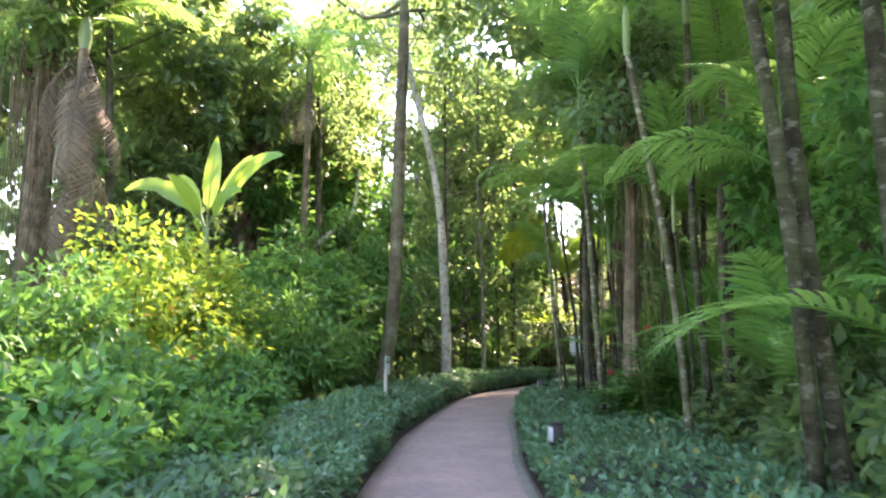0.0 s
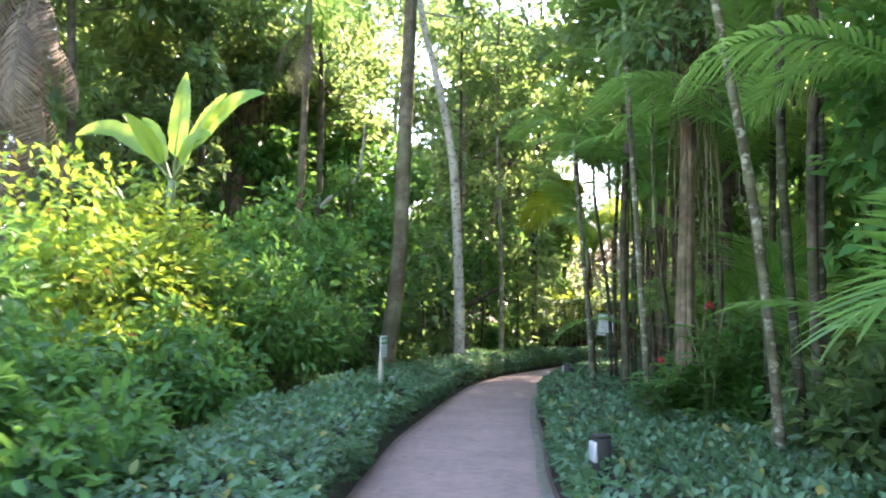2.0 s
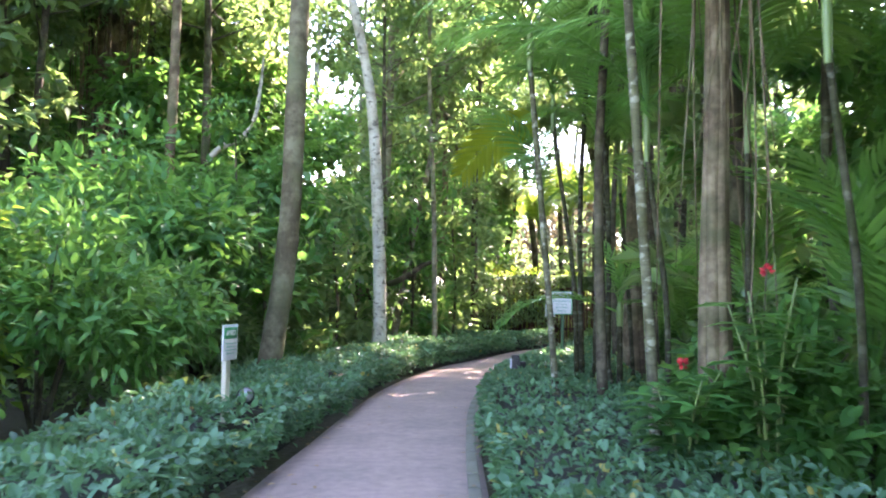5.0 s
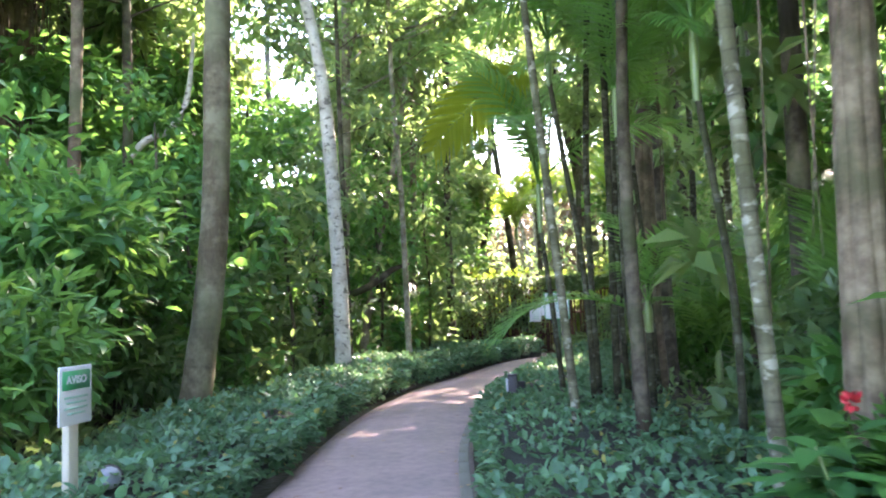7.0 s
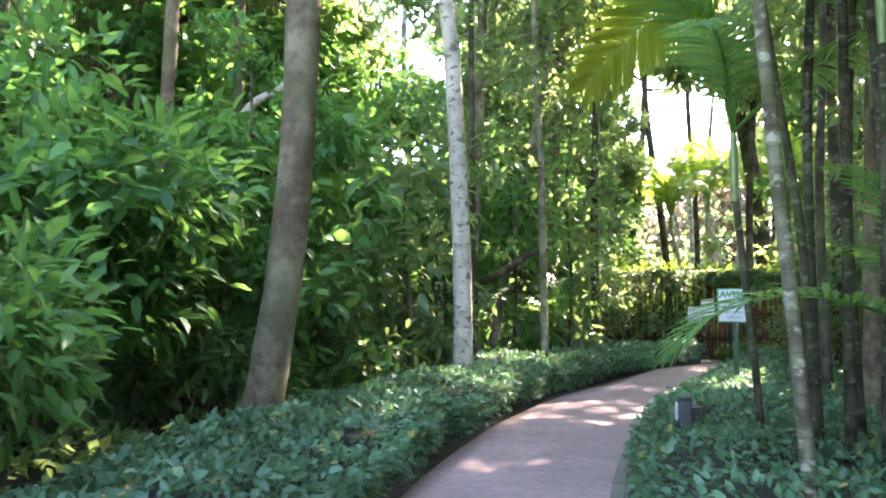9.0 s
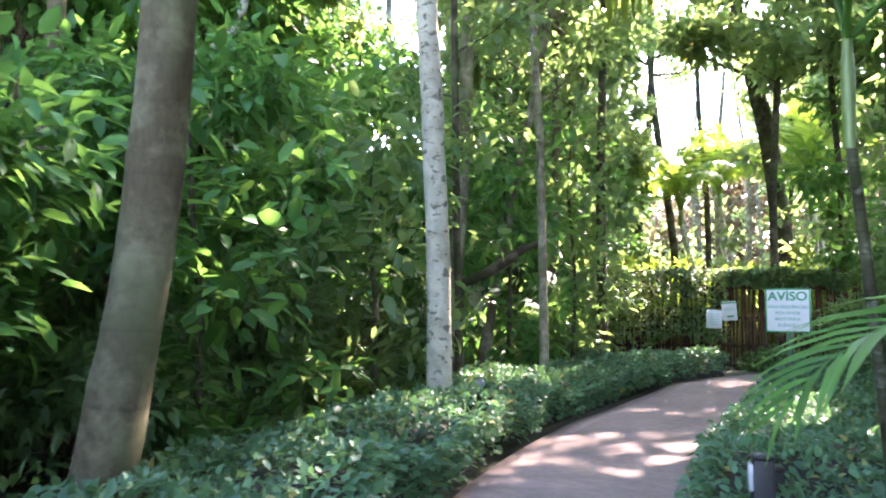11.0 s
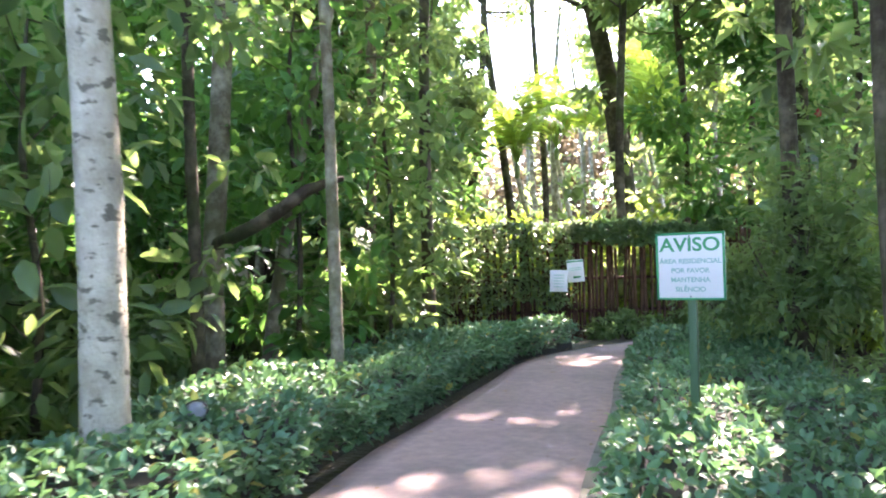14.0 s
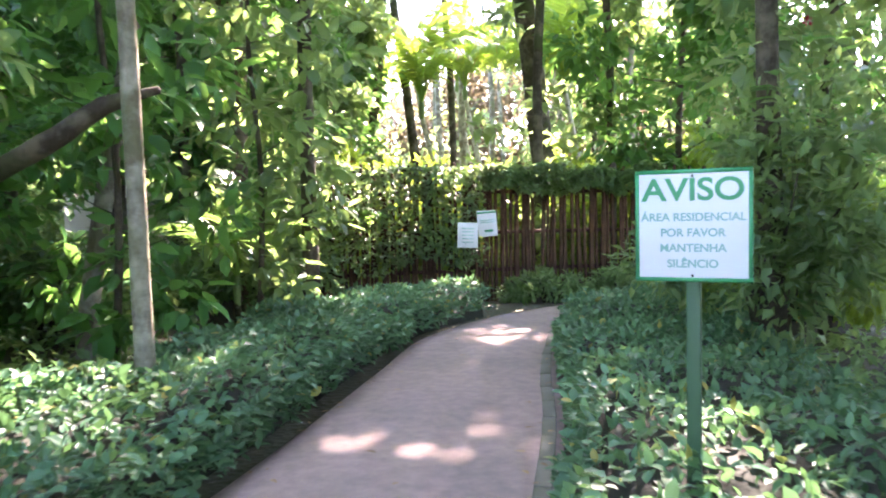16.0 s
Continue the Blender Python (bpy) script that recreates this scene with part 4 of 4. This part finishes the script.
def spots(count, x0, x1, y0, y1, apart, gaps=()):
    out = []
    for _ in range(4000):
        p = np.array([RNG.uniform(x0, x1), RNG.uniform(y0, y1)])
        i = np.argmin(np.linalg.norm((EL + ER) / 2 - p, axis=1))
        if np.linalg.norm(((EL + ER) / 2)[i] - p) < 4.6 or any(np.linalg.norm(q - p) < apart for q in out):
            continue
        if any(a < p[0] < b and c < p[1] < d for a, b, c, d in gaps):
            continue
        out.append(p)
        if len(out) == count:
            break
    return out


OPEN = ((-7.5, -1.5, 33, 70), (5.0, 12, 34, 70))
planted(kinds, spots(15, -13, -5.0, 3, 36, 1.9, ((-12, -4, 2, 17.5),)), 0.8, 1.25, True)
planted(kinds, spots(6, 6.6, 14, 4, 31, 2.6, ((6, 12, 23.5, 31),)), 0.8, 1.25, False)
planted(kinds, spots(9, -10, 4, 34.5, 44, 1.8, ((-2.6, 1.6, 30, 44),)), 0.7, 1.1, False)
for x, y, s in ((-2.7, 21.6, 0.62), (-2.2, 25.9, 0.6), (12.2, 31.8, 1.25), (11.4, 35.4, 1.2), (-3.5, 35.6, 1.2), (8.2, 13.6, 1.0), (9.4, 16.8, 1.1), (7.6, 10.6, 0.8), (-2.9, 28.4, 0.65), (-1.7, 33.4, 0.85), (-4.2, 31.6, 1.0), (5.4, 9.4, 0.75), (6.7, 17.2, 0.85), (4.6, 6.6, 0.6), (0.8, 35.8, 1.0), (0.5, 38.5, 1.1), (2.5, 40.0, 1.1), (3.7, 44.0, 1.3), (-6.0, 30.0, 1.2)):
    copy_thing(kinds[1], pose(x, y, 0, 0, 0, x * 77) @ Matrix.Scale(s, 4))
# Sun on these bushes is helped along by the light leaf colour.
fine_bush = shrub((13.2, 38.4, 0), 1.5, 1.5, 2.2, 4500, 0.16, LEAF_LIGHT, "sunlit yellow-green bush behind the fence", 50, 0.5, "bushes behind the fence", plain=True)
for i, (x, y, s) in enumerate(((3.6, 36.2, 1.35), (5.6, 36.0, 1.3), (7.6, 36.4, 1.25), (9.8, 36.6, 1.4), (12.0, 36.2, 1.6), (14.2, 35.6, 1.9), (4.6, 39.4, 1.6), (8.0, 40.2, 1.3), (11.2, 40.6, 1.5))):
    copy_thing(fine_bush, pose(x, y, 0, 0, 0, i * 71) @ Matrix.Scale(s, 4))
# Some of these are added so their high crowns shade path and hedge.
planted(talls, [(-6.4, 27.2), (-7.5, 22.0), (3.0, 32.1), (5.0, 16.6), (5.6, 21.6), (9.6, 27.4), (8.3, 28.6), (-5.0, 29.0), (-6.6, 40.0), (0.9, 34.6), (2.8, 38.0), (-6.2, 34.0), (7.4, 22.0), (8.0, 35.2), (10.2, 36.6), (13, 37.0), (14.5, 33.5), (9.5, 12.5), (7.2, 10.0)], 0.9, 1.1, True)
# Trees below y 30 are added for shade, mostly above or behind the view.
for i, (x, y, s) in enumerate(((0.2, 41.0, 0.8), (1.8, 44.0, 0.95), (3.3, 41.5, 0.75), (4.0, 49.0, 1.0), (0.8, 50.0, 1.05), (6.6, 20.6, 1.0), (7.2, 24.6, 0.95), (7.0, 26.6, 1.0), (12.6, 47.0, 0.9), (4.6, 2.0, 0.8), (6.6, 4.4, 0.8), (7.2, 0.4, 0.9), (4.8, -2.2, 0.9), (7.4, 12.4, 0.9), (8.8, 15.4, 0.9), (-4.8, 0.5, 0.85), (2.6, -3.0, 0.9), (-2.8, -3.5, 0.9))):
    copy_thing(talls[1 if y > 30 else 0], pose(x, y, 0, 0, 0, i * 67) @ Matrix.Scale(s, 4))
planted(talls[:1], spots(14, -17, -5.6, 3, 44, 2.6, (*OPEN, (-12, -4, 2, 16.5))), 0.8, 1.15, False)
planted(talls, spots(5, 9, 20, 2, 36, 2.6, OPEN), 0.85, 1.15, False)
planted(talls, spots(6, -14, 4.4, 38, 52, 2.4, OPEN), 0.75, 1.1, False)
planted(talls, spots(8, 13, 26, 36, 56, 3.0, OPEN), 0.8, 1.1, False)
planted(bush, spots(12, -12, -5.5, 3, 36, 2.0, ((-9, -4, 2, 14),)), 0.9, 1.5, True)
planted(bush, spots(6, 6.5, 12, 4, 31, 2.4, ((6, 12, 22.5, 27.5),)), 0.8, 1.3, False)
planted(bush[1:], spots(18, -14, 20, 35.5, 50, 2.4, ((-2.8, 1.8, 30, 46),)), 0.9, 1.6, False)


def far_woods():
    """Woods that close the view all round: clumps of leaves and thin trunks, thinner where the sky shows."""
    n = 4000
    az, r = RNG.uniform(-math.pi, math.pi, n), RNG.uniform(38, 62, n)
    z = RNG.uniform(0, 1, n) ** 1.5 * 21
    el = np.degrees(np.arctan2(z, r))
    deg = np.degrees(az)
    gap = ((deg > -12) & (deg < -3) & (el > 9)) | ((deg > 7) & (deg < 15) & (el > 8))
    # Woods behind the start are unseen; half are kept to hold back skylight.
    back = np.abs(deg) > 70
    keep = np.where(gap, RNG.uniform(0, 1, n) < 0.2, True) & (~back | (RNG.uniform(0, 1, n) < 0.5))
    C = np.column_stack([0.8 + r * np.sin(az), 10 + r * np.cos(az), z + 0.4])[keep]
    # East takes the sun-tinted leaf, west a darker one: lit and shaded by colour.
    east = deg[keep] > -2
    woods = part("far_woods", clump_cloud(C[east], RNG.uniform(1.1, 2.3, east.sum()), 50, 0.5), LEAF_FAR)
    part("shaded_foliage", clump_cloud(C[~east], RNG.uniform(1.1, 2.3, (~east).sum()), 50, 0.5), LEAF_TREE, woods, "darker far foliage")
    tagged(woods, "distant hazy green woods behind the clearing", "woods", kind="stuff")
    # Back layer that paints the haze beyond the clearing as pale foliage.
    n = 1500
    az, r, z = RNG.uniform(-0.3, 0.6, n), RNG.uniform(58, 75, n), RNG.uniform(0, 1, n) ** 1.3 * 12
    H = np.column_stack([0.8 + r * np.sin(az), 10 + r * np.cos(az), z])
    part("hazy_foliage", clump_cloud(H, RNG.uniform(1.2, 2.6, n), 40, 0.7), LEAF_HAZE, woods, "far foliage in a pale haze colour")
    poles = []
    for k in range(55):
        a, rr, h = RNG.uniform(-1.0, 1.0), RNG.uniform(36, 60), RNG.uniform(9, 18)
        x, y = 0.8 + rr * math.sin(a), 10 + rr * math.cos(a)
        poles.append(tube([(x, y, -0.2), (x + RNG.normal(0, 0.4), y, h / 2), (x + RNG.normal(0, 0.9), y, h)], [0.17, 0.13, 0.06], 6, 2.0, 0.03))
    part("trunks", joined(poles), BARK_THIN, woods, "slim grey trunks")


far_woods()


def banyan(at, h, r, spread, roots, label, seed_turn=0.0):
    """A tree of fused roots with a curtain of hanging aerial roots."""
    t = thing("banyan_tree", at, label, "tree", "hanging-root trees")
    for k in range(7):
        a = seed_turn + k * 0.9
        q = np.array([math.cos(a), math.sin(a), 0]) * r * 0.6
        part("trunk", tube([q * 1.7 - [0, 0, 0.1], q * 1.1 + [0, 0, h * 0.3], q * 0.9 + [0.05, 0, h * 0.65], q * 1.6 + [0, 0, h]], [r * 0.62, r * 0.5, r * 0.42, r * 0.25], 9, 0.3, 0.07), BARK_RED, t)
    geos = []
    for k in range(roots):
        a, d = RNG.uniform(0, 6.28), spread * RNG.uniform(0.1, 1) ** 0.7
        p = np.array([math.cos(a) * d, math.sin(a) * d, h * RNG.uniform(0.75, 1.0)])
        ln = h * RNG.uniform(0.08, 0.75)
        geos.append(tube([p, p + [RNG.normal(0, 0.05), RNG.normal(0, 0.05), -ln * 0.5], p + [RNG.normal(0, 0.1), RNG.normal(0, 0.1), -ln]], [0.013, 0.010, 0.004], 4, 0.7, 0.1))
    tagged(part("root_curtain", joined(geos), BARK_RED, t, "brown hanging aerial roots"), kind="stuff")
    gs, tips = limb_set([np.array([0, 0, h * 0.8]), np.array([0, 0, h])], 9, spread * 1.2, 1.2, r * 0.35)
    for g in gs:
        part("limb", g, BARK_RED, t)
    part("crown", clump_cloud(tips, 0.8, 90, 0.2), LEAF_TREE, t)


banyan((-9.6, 17.4, 0), 9.5, 0.30, 1.2, 90, "old tree with a curtain of brown hanging roots")
banyan((3.24, 13.0, 0), 6.4, 0.11, 0.5, 22, "rough brown tree with hanging aerial roots beside the palms", 0.5)
banyan((4.8, 20.3, 0), 7.0, 0.14, 0.4, 18, "dark brown rooted tree behind the palms", 1.1)
banyan((1.6, 37.0, 0), 12.5, 0.3, 1.2, 90, "tall far tree with reddish hanging roots", 0.3)
banyan((-6.8, 25.5, 0), 10.0, 0.35, 1.0, 90, "tall brown tree with hanging roots in the woods", 0.3)

def hut():
    t = thing("garden_house", (-0.9, 43.0, 0), "low cream-walled house with a dry thatched roof behind the trees", "house")
    for x, sx in ((-1.45, 1.1), (0.75, 1.5)):
        part("wall", box(x, 0, 1.75, sx, 0.25, 3.7, 0.01), WALL_CREAM, t)
    part("wall", box(-0.45, 0, 2.9, 0.9, 0.25, 1.4, 0.01), WALL_CREAM, t)
    part("door", box(-0.45, 0.05, 1.05, 0.9, 0.06, 2.3, 0.01), BARK_DARK, t)
    part("wall", box(-0.25, 4.0, 1.75, 3.5, 0.25, 3.7, 0.01), WALL_CREAM, t)
    bm = bmesh.new()
    q = [bm.verts.new(v) for v in ((-2.4, -0.5, 3.55), (1.9, -0.5, 3.55), (1.9, 4.6, 3.55), (-2.4, 4.6, 3.55), (-0.9, 2.0, 4.5), (0.4, 2.0, 4.5))]
    for f in ((0, 1, 5, 4), (1, 2, 5), (2, 3, 4, 5), (3, 0, 4), (3, 2, 1, 0)):
        bm.faces.new([q[i] for i in f])
    part("roof", bm_geo(bm), THATCH, t, smooth=False)


hut()


def ginger(at, h, turn):
    """A ginger-like plant: canes with paired broad leaves and a red flower head."""
    t = thing("flowering_ginger", at, "leafy ginger plant with a red flower head", "flowering plant", "ginger plants", turn)
    for k in range(5):
        a = k * 1.26
        e = np.array([0.28 * math.cos(a), 0.28 * math.sin(a), h * (0.75 + 0.06 * k)])
        part("cane", tube([(0.04 * math.cos(a), 0.04 * math.sin(a), -0.06), e * [0.4, 0.4, 0.6], e], [0.014, 0.012, 0.006], 6, 0.2, 0.03), SHAFT, t)
        s = RNG.uniform(0.2, 1.0, 26)[:, None]
        D = np.column_stack([np.cos(a + np.arange(26) * 2.6), np.sin(a + np.arange(26) * 2.6), np.full(26, 0.25)])
        part("foliage", leaves(e * s * [1, 1, 1], D, np.tile([0, 0, 1.0], (26, 1)), 0.32, 0.125, 0.1, 0.3), LEAF_SHRUB, t)
    top = np.array([0, 0, h * 1.02])
    d = sphere_points(26) * [1, 1, 1.2] + [0, 0, 0.4]
    part("flower", leaves(top + d * 0.015, d, sphere_points(26), 0.045, 0.024), RED_BRACT, t, "red flower head")


ginger((3.3, 12.2, 0), 1.7, 0)
ginger((2.75, 12.45, 0), 1.0, 60)
ginger((7.2, 26.4, 0), 3.2, 20)

# ---- signs, bollards, lamps ----
def notice():
    t = thing("notice_sign", (4.16, 23.5, 0), "square white notice board with green border on a green post", "sign", rz=-39.5)
    part("post", box(0, 0.035, 0.80, 0.065, 0.05, 1.75, 0.006), DARK_GREEN, t, "dark green painted post")
    b = part("board", box(0, 0, 1.47, 0.52, 0.016, 0.52, 0.004), WHITE_PAINT, t)
    for x, z, sx, sz in ((0, 1.721, 0.52, 0.018), (0, 1.219, 0.52, 0.018), (-0.251, 1.47, 0.018, 0.484), (0.251, 1.47, 0.018, 0.484)):
        part("border", box(x, -0.0095, z, sx, 0.004, sz, 0.0), GREEN_PAINT, b)
    for words, z, size, mat in (("AVISO", 1.632, 0.145, GREEN_PAINT), ("ÁREA RESIDENCIAL", 1.508, 0.052, GREY_INK), ("POR FAVOR", 1.436, 0.052, GREY_INK), ("MANTENHA", 1.365, 0.052, GREY_INK), ("SILÊNCIO", 1.292, 0.052, GREY_INK)):
        me = text_geo(words, size)
        me.materials.clear()
        me.materials.append(mat)
        part("lettering", me, None, b, m=pose(0, -0.0105, z, 90, 0, 0) @ Matrix.Diagonal((1.12 if size > 0.1 else 1.03, 1, 1, 1)))
    for z in (1.70, 1.238):
        part("screw", box(0.0, -0.014, z, 0.012, 0.006, 0.012, 0.002), BLACK_METAL, b)


notice()


def small_sign():
    t = thing("garden_sign", (-1.0, 13.76, 0), "small white and green sign on a weathered wooden post", "sign", rz=75)
    part("post", box(0, 0.03, 0.45, 0.085, 0.045, 1.1, 0.006), WOOD_PALE, t, "weathered wooden post")
    b = part("board", box(0, 0, 1.085, 0.28, 0.012, 0.325, 0.004), WHITE_PAINT, t)
    part("green_panel", box(0, -0.008, 1.17, 0.235, 0.004, 0.105, 0.0), GREEN_PAINT, b)
    for z, w in ((1.075, 0.20), (1.045, 0.17), (1.015, 0.20), (0.985, 0.15)):
        part("text_bar", box(0, -0.008, z, w, 0.004, 0.011, 0.0), PALE_INK, b)
    me = text_geo("AVISO", 0.062)
    me.materials.clear()
    me.materials.append(WHITE_PAINT)
    part("lettering", me, None, b, m=pose(0, -0.0115, 1.17, 90, 0, 0))


small_sign()


def bollard(at, rz, h=0.58):
    t = thing("bollard_light", at, "short black path light with a pale lens", "bollard", "path lights", rz)
    part("body", box(0, 0, h / 2 - 0.05, 0.13, 0.13, h + 0.1, 0.015), BLACK_METAL, t)
    part("cap", box(0, 0, h + 0.012, 0.132, 0.132, 0.03, 0.012), BLACK_METAL, t)
    part("lens", box(-0.072, -0.01, h - 0.11, 0.03, 0.12, 0.16, 0.008), LAMP_GLASS, t, "pale frosted lens")


bollard((1.30, 8.77, 0), 12)
bollard((2.46, 19.15, 0), -12)
bollard((2.62, 19.45, 0), -12, 0.45)


def spotlight(at, rz):
    t = thing("garden_spotlight", at, "small black garden spotlight with a white lens among the hedge leaves", "spotlight", "garden spotlights", rz)
    part("spike", tube([(0, 0, -0.1), (0, 0, 0.25), (0, 0, 0.52)], [0.012, 0.012, 0.012], 8, 0.2, 0), BLACK_METAL, t)
    part("head", tube([(0.09, 0, 0.49), (0.0, 0, 0.54), (-0.07, 0, 0.58)], [0.04, 0.082, 0.085], 14, 0.03, 0), BLACK_METAL, t)
    part("lens", tube([(-0.068, 0, 0.579), (-0.08, 0, 0.586), (-0.088, 0, 0.592)], [0.07, 0.069, 0.055], 14, 0.01, 0), SPOT_GLASS, t, "grey frosted lens")


spotlight((-0.90, 14.0, 0), 110)
spotlight((0.52, 23.25, 0), 100)

# ---- fence and notice boards at the path's turn ----
def fence():
    t = thing("bamboo_fence", (3.2, 33.75, 0), "tall dark brown bamboo pole fence across the end of the path", "fence")
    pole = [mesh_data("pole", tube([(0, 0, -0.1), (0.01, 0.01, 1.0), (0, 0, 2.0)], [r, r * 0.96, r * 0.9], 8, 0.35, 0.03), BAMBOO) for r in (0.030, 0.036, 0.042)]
    x, k = 0.0, 0
    while x < 8.6:
        part("pole", pole[k % 3], None, t, m=pose(x, 0.02 * math.sin(k * 1.7), 0, RNG.uniform(-1.5, 1.5), RNG.uniform(-2.2, 2.2), RNG.uniform(0, 360)) @ Matrix.Diagonal((1, 1, 1.2 * RNG.uniform(0.93, 1.04), 1)))
        x += RNG.uniform(0.066, 0.088) + (0.07 if k % 9 == 4 else 0)
        k += 1
    for z in (0.5, 1.2, 1.95):
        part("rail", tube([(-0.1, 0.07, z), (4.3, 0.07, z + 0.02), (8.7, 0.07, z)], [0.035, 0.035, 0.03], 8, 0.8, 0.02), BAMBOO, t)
    for x in (0.0, 2.9, 5.8, 8.6):
        part("post", tube([(x, 0.15, -0.1), (x, 0.15, 1.2), (x, 0.15, 2.5)], [0.07, 0.065, 0.06], 10, 0.4, 0.02), BARK_DARK, t)


fence()


def vine_mass():
    """Creeper thrown over the fence, with a ragged lower edge."""
    t = thing("creeper", (4.6, 33.65, 0), "dark green creeper hanging over the fence", "climbing plant")
    n = 9000
    x = RNG.uniform(-2.2, 5.2, n)
    drop = np.array([0.55 + 0.35 * noise.noise((v * 0.9, 0, 7)) for v in x]) + np.where(x < 1.6, 1.25, -0.15)
    z = 2.42 + 0.25 * np.array([noise.noise((v * 1.3, 2, 1)) for v in x]) - RNG.uniform(0, 1, n) ** 1.3 * drop
    P = np.column_stack([x, -0.16 + RNG.normal(0, 0.10, n), z])
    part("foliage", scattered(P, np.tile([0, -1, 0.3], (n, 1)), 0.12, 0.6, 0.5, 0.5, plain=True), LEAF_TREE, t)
    part("runner", tube([(-2, -0.06, 2.3), (1, -0.08, 2.36), (5, -0.06, 2.28)], [0.02, 0.025, 0.015], 6, 0.3, 0.1), BARK_DARK, t)


vine_mass()


def paper_board(at, w, h, rz, tilt, mark):
    t = thing("notice_board", at, "white notice board with faint green writing fixed to the fence", "sign", "fence notices", rz)
    b = part("board", box(0, 0, 0, w, 0.015, h, 0.003), WHITE_PAINT, t, m=pose(0, 0, 0, 0, tilt, 0))
    if mark:
        part("green_band", box(0, -0.01, h / 2 - 0.035, w, 0.005, 0.03, 0), GREEN_PAINT, b)
        part("green_mark", box(0.02, -0.01, -h * 0.28, w * 0.45, 0.005, 0.04, 0), GREEN_PAINT, b)
        for z in (0.06, 0.02):
            part("text_bar", box(0, -0.01, z, w * 0.75, 0.005, 0.018, 0), PALE_INK, b)
    else:
        for z in (0.12, 0.06, 0.0, -0.06, -0.12):
            part("text_bar", box(0, -0.01, z, w * 0.6, 0.005, 0.02, 0), PALE_INK, b)


paper_board((5.80, 33.12, 1.19), 0.36, 0.44, -8, 2, False)
paper_board((6.15, 33.08, 1.39), 0.34, 0.46, -8, -4, True)
part("yellow_spray", clump_cloud(np.array([[-3.1, 0.0, 10.1], [-3.0, -0.1, 9.8]]), 0.38, 26, 0.26), YELLOW_LEAF, massive, "spray of yellowing leaves")
